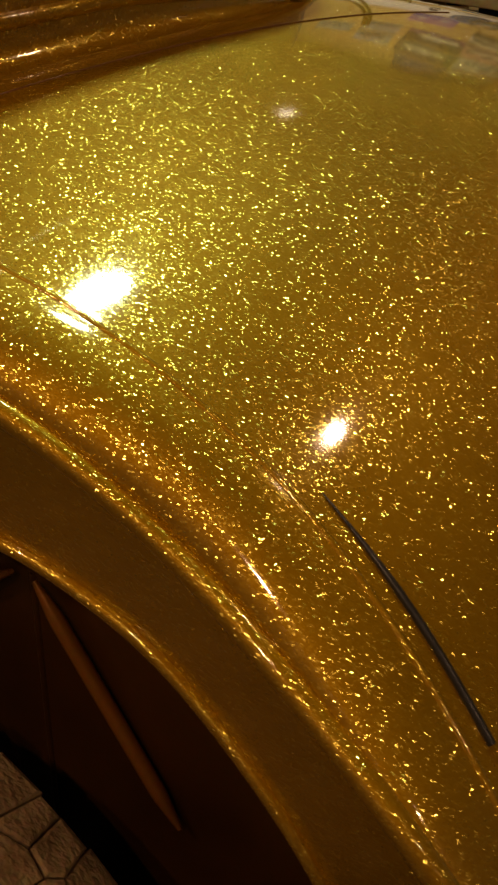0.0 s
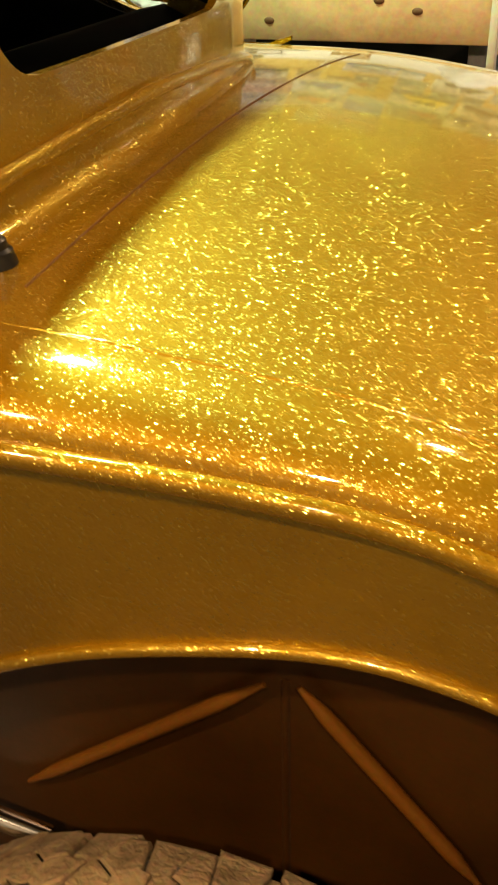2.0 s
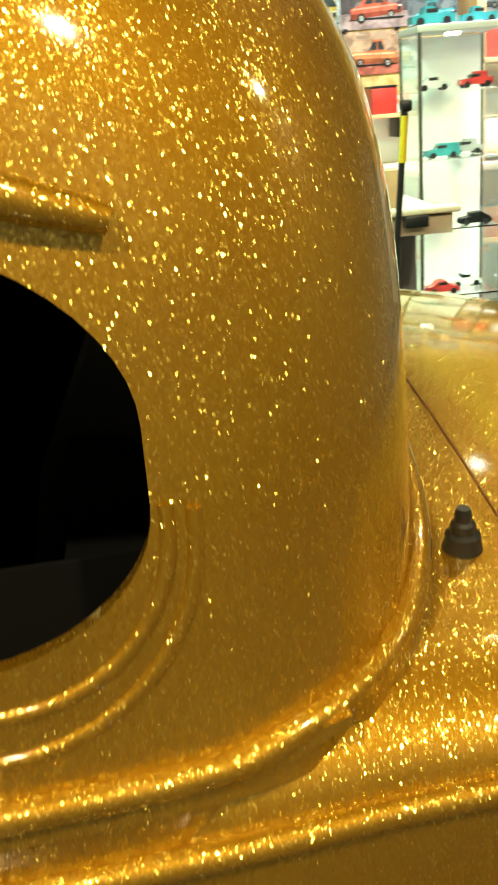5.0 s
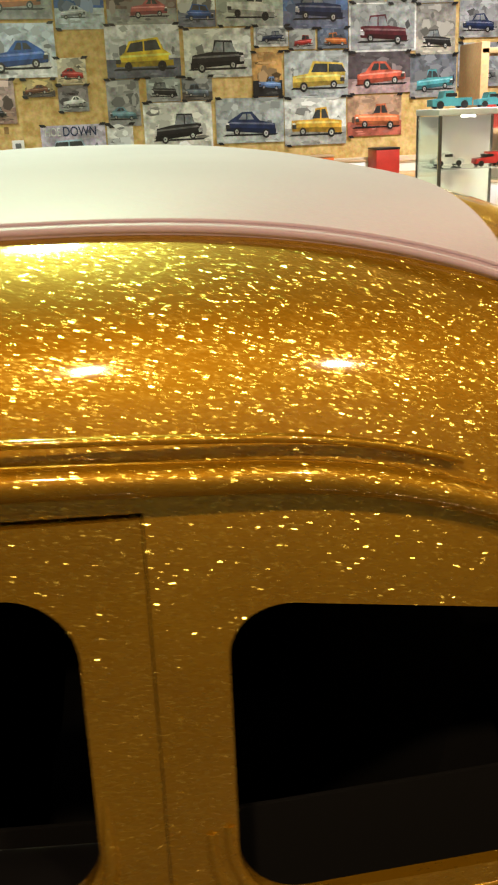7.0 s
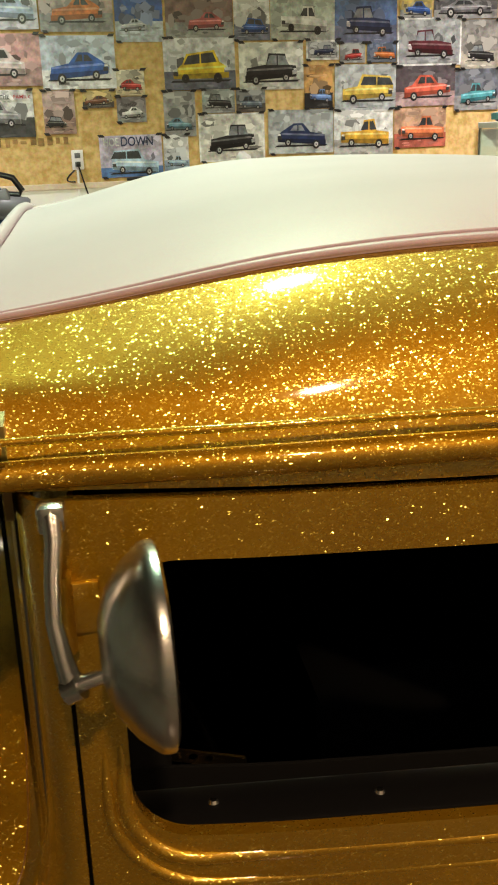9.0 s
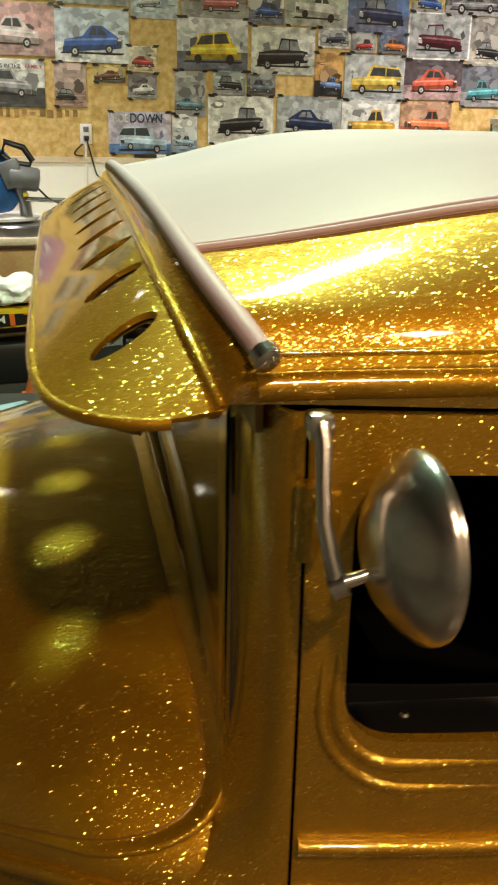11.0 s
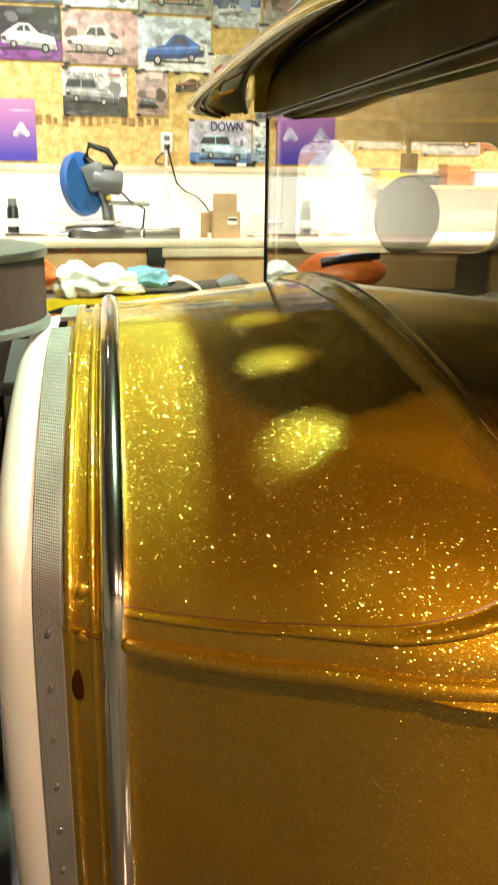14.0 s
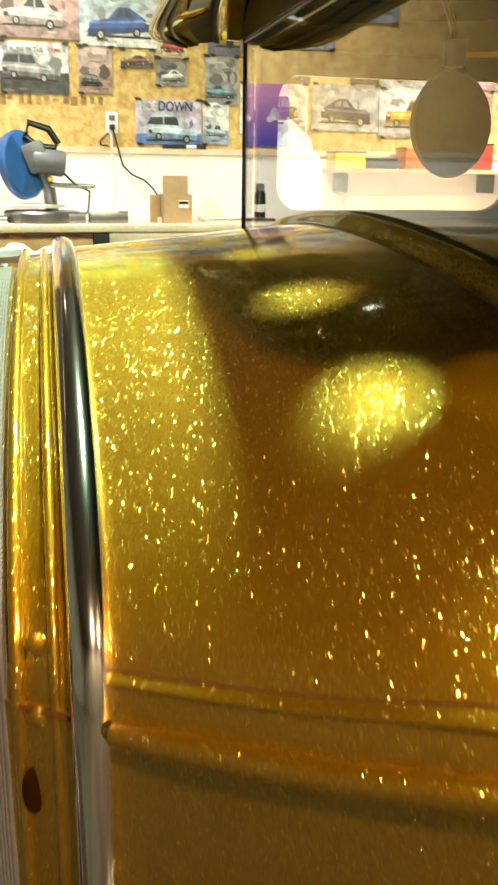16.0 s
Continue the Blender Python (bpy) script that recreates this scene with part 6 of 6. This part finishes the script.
for side in (-1, 1):
    part("wheel_guard", lathe([(0.0, -0.02), (0.062, -0.02), (0.066, 0.0), (0.062, 0.02), (0.0, 0.02)], 32, GR @ Matrix.Translation((0.115 * side, 0, 0.14)) @ Matrix.Rotation(radians(90), 4, "Y")), BLACK, grinder)
    part("tool_rest", boxed(GR @ Vector((0.12 * side, -0.07, 0.12)), (0.04, 0.04, 0.006), None, 0.002), BAREGREY, grinder)
part("hose", tube([GR @ Vector(q) for q in ((-0.02, 0.05, 0.17), (0.0, 0.06, 0.24), (0.05, 0.07, 0.31))], 0.022, 12), GREYPLATE, grinder)
part("badge", boxed(GR @ Vector((0, -0.0415, 0.07)), (0.04, 0.003, 0.024), None, 0.001), GREYPLATE, grinder)
cbox = thing("cardboard_box", "brown cardboard carton on the plank bench", "box", at=(1.70, 2.75, 0.983))
part("carton", boxed((1.70, 2.76, 1.048), (0.15, 0.13, 0.13), None, 0.003), CARD, cbox)
part("tape", boxed((1.70, 2.76, 1.1145), (0.151, 0.03, 0.003), None, 0.0), PALE_WOOD, cbox)
plate = thing("wooden_arm", "pale wooden board sticking out from the bench", "board", at=(1.80, 2.47, 0.98))
part("board", boxed((1.78, 2.45, 0.994), (0.26, 0.08, 0.020), Matrix.Rotation(radians(3), 4, "Z"), 0.005), PALE_WOOD, plate)
part("clamp", boxed((1.76, 2.43, 0.965), (0.08, 0.06, 0.04), None, 0.006), BLACK, plate)
pole = thing("work_light_stand", "thin black pole with a yellow grip", "pole", at=(1.53, 1.90, 0))
part("pole", tube([(1.535, 1.90, 0.02), (1.552, 1.90, 0.76), (1.600, 1.90, 1.33)], 0.009, 12), BLACK, pole)
part("grip", tube([(1.589, 1.8995, 1.19), (1.5985, 1.8995, 1.31)], 0.0105, 12), YELLOW, pole, "yellow grip")
part("head", boxed((1.602, 1.90, 1.335), (0.032, 0.032, 0.030), None, 0.008), BLACK, pole)
part("foot", boxed((1.535, 1.90, 0.012), (0.20, 0.20, 0.02), None, 0.004), BLACK, pole)

shelf = thing("wall_shelf", "wooden wall shelf with boxes and small models", "shelf", at=(1.45, 5.2, 1.25))
part("board", boxed(wall_at(1.95, 1.24, 0.13), (1.3, 0.24, 0.025), WALL_TURN, 0.003), WOOD, shelf)
for x in (1.4, 2.4):
    part("bracket", boxed(wall_at(x, 1.17, 0.10), (0.03, 0.18, 0.12), WALL_TURN, 0.003), BLACK, shelf)
for k, (x, w, h, mt, lab) in enumerate(((1.42, 0.20, 0.09, YELLOW, "yellow plastic box"), (1.62, 0.22, 0.05, BLACK, "flat black case"), (1.86, 0.16, 0.12, ORANGE, "orange cardboard box"), (2.06, 0.18, 0.08, WHITE_PAINT, "white cardboard box"), (2.30, 0.16, 0.15, REDP, "red cardboard box"))):
    bx = thing("storage_box", lab + " on the wall shelf", "box", "boxes on the shelf", at=wall_at(x, 1.2525, 0.13))
    part("box", boxed(wall_at(x, 1.2525 + h / 2, 0.13), (w, 0.16, h), WALL_TURN, 0.006), mt, bx)
    part("lid", boxed(wall_at(x, 1.2525 + h + 0.006, 0.13), (w * 1.02, 0.165, 0.012), WALL_TURN, 0.003), (GREYPLATE, BLACK, CARD, CARD, BLACK)[k], bx)

cabinet = thing("glass_cabinet", "tall glass display cabinet with four shelves of model cars", "cabinet", at=(2.33, 3.9, 0))
CX0, CX1, CY0, CY1 = 2.13, 2.53, 3.74, 4.08
part("base", boxed(((CX0 + CX1) / 2, (CY0 + CY1) / 2, 0.04), (0.42, 0.36, 0.08), None, 0.004), WHITE_PAINT, cabinet)
part("top", boxed(((CX0 + CX1) / 2, (CY0 + CY1) / 2, 1.625), (0.42, 0.36, 0.03), None, 0.004), WHITE_PAINT, cabinet)
for x in (CX0, CX1):
    for y in (CY0, CY1):
        part("corner_post", tube([(x, y, 0.08), (x, y, 1.61)], 0.009, 8), ALU, cabinet, "bright metal corner post")
for x, y, sx, sy in ((CX0, (CY0 + CY1) / 2, 0.004, 0.32), (CX1, (CY0 + CY1) / 2, 0.004, 0.32), ((CX0 + CX1) / 2, CY0, 0.38, 0.004)):
    g = part("glass_pane", boxed((x, y, 0.845), (sx, sy, 1.52), None, 0), GLASS, cabinet, "clear glass pane", False)
    g.visible_shadow = False
part("back_panel", boxed(((CX0 + CX1) / 2, CY1, 0.845), (0.38, 0.006, 1.52), None, 0), WALL_WHITE, cabinet, "white back panel")
part("lamp_puck", lathe([(0.0, 1.598), (0.035, 1.598), (0.035, 1.61), (0.0, 1.61)], 24, Matrix.Translation(((CX0 + CX1) / 2, 3.9, 0))), LENS, cabinet, "glowing lamp under the top")
MODEL = [coloured("model_" + n, c, 0.25) for n, c in (("red", (0.50, 0.04, 0.04)), ("white", (0.75, 0.75, 0.75)), ("black", (0.02, 0.02, 0.02)), ("blue", (0.04, 0.10, 0.30)), ("teal", (0.10, 0.36, 0.42)), ("silver", (0.42, 0.42, 0.44)))]


def model_car(x, y, z, material, name_label, body="sedan", long=0.17):
    c = thing("model_car", name_label, "model car", "model cars", at=(x, y, z))
    w = long * 0.40
    part("body", prism([(a * long, 0.012 + b * long * 0.85) for a, b in BODIES[body]], lambda a, b: (x + a, y - w / 2, z + b), lambda a, b: (x + a, y + w / 2, z + b)), material, c)
    part("cabin_glass", boxed((x - 0.03 * long, y, z + 0.012 + 0.235 * long), (0.26 * long, w * 1.02, 0.085 * long), None, 0.002), BLACK, c)
    for sx in (-0.28, 0.28):
        for sy in (-1, 1):
            part("wheel", lathe([(0.0, -0.006), (0.085 * long, -0.006), (0.085 * long, 0.006), (0.0, 0.006)], 16, Matrix.Translation((x + sx * long, y + sy * w * 0.46, z + 0.085 * long)) @ Matrix.Rotation(radians(90), 4, "X")), BLACK, c)


for k, z in enumerate((0.42, 0.74, 1.06, 1.36)):
    sh = part("shelf", boxed(((CX0 + CX1) / 2, 3.91, z), (0.37, 0.31, 0.006), None, 0), GLASS, cabinet, "clear glass shelf", False)
    sh.visible_shadow = False
    for j, y in enumerate((3.82, 3.96)):
        model_car((CX0 + CX1) / 2 - 0.08 + 0.16 * ((j + k) % 2), y, z + 0.0035, MODEL[(2 * k + j) % 6], ("red", "white", "black", "dark blue", "teal", "silver")[(2 * k + j) % 6] + " model car on a glass shelf", ("sedan", "coupe", "wagon", "rod")[(k + j) % 4])
model_car(2.23, 3.9, 1.6405, MODEL[4], "teal model truck on top of the glass cabinet", "pickup", 0.22)
model_car(2.45, 3.9, 1.6405, MODEL[4], "teal model truck on top of the glass cabinet", "pickup", 0.18)
tower = thing("loudspeaker", "tall black floor loudspeaker with a grey front", "speaker", at=(2.60, 3.4, 0))
part("case", boxed((2.58, 3.45, 0.53), (0.26, 0.30, 1.06), None, 0.012), BLACK, tower)
part("front_grille", boxed((2.59, 3.295, 0.62), (0.20, 0.012, 0.80), None, 0.006), GREYPLATE, tower, "grey front panel")
part("foot", boxed((2.58, 3.45, 0.006), (0.30, 0.34, 0.012), None, 0.002), BLACK, tower)
rack = thing("shelf_rack", "open wooden shelf rack with boxes of parts", "shelf", at=(3.2, 4.9, 0))
for z in (0.5, 1.0, 1.5, 1.95):
    part("shelf", boxed((3.3, 5.0, z), (1.1, 0.36, 0.03), None, 0.003), WOOD, rack)
for x in (2.77, 3.83):
    part("upright", boxed((x, 5.0, 1.0), (0.05, 0.36, 2.0), None, 0.003), WOOD, rack)
for k in range(9):
    z = (0.515, 1.015, 1.515)[k % 3]
    x = 2.92 + 0.28 * (k // 3)
    bx = thing("storage_box", ("orange", "white", "red", "brown")[k % 4] + " storage box on the wooden rack", "box", "boxes on the rack", at=(x, 4.98, z))
    part("box", boxed((x, 4.98, z + 0.09), (0.22, 0.26, 0.18), None, 0.006), (ORANGE, WHITE_PAINT, REDP, CARD)[k % 4], bx)
    part("lid", boxed((x, 4.98, z + 0.186), (0.23, 0.27, 0.012), None, 0.003), (BLACK, CARD, GREYPLATE, CARD)[k % 4], bx)
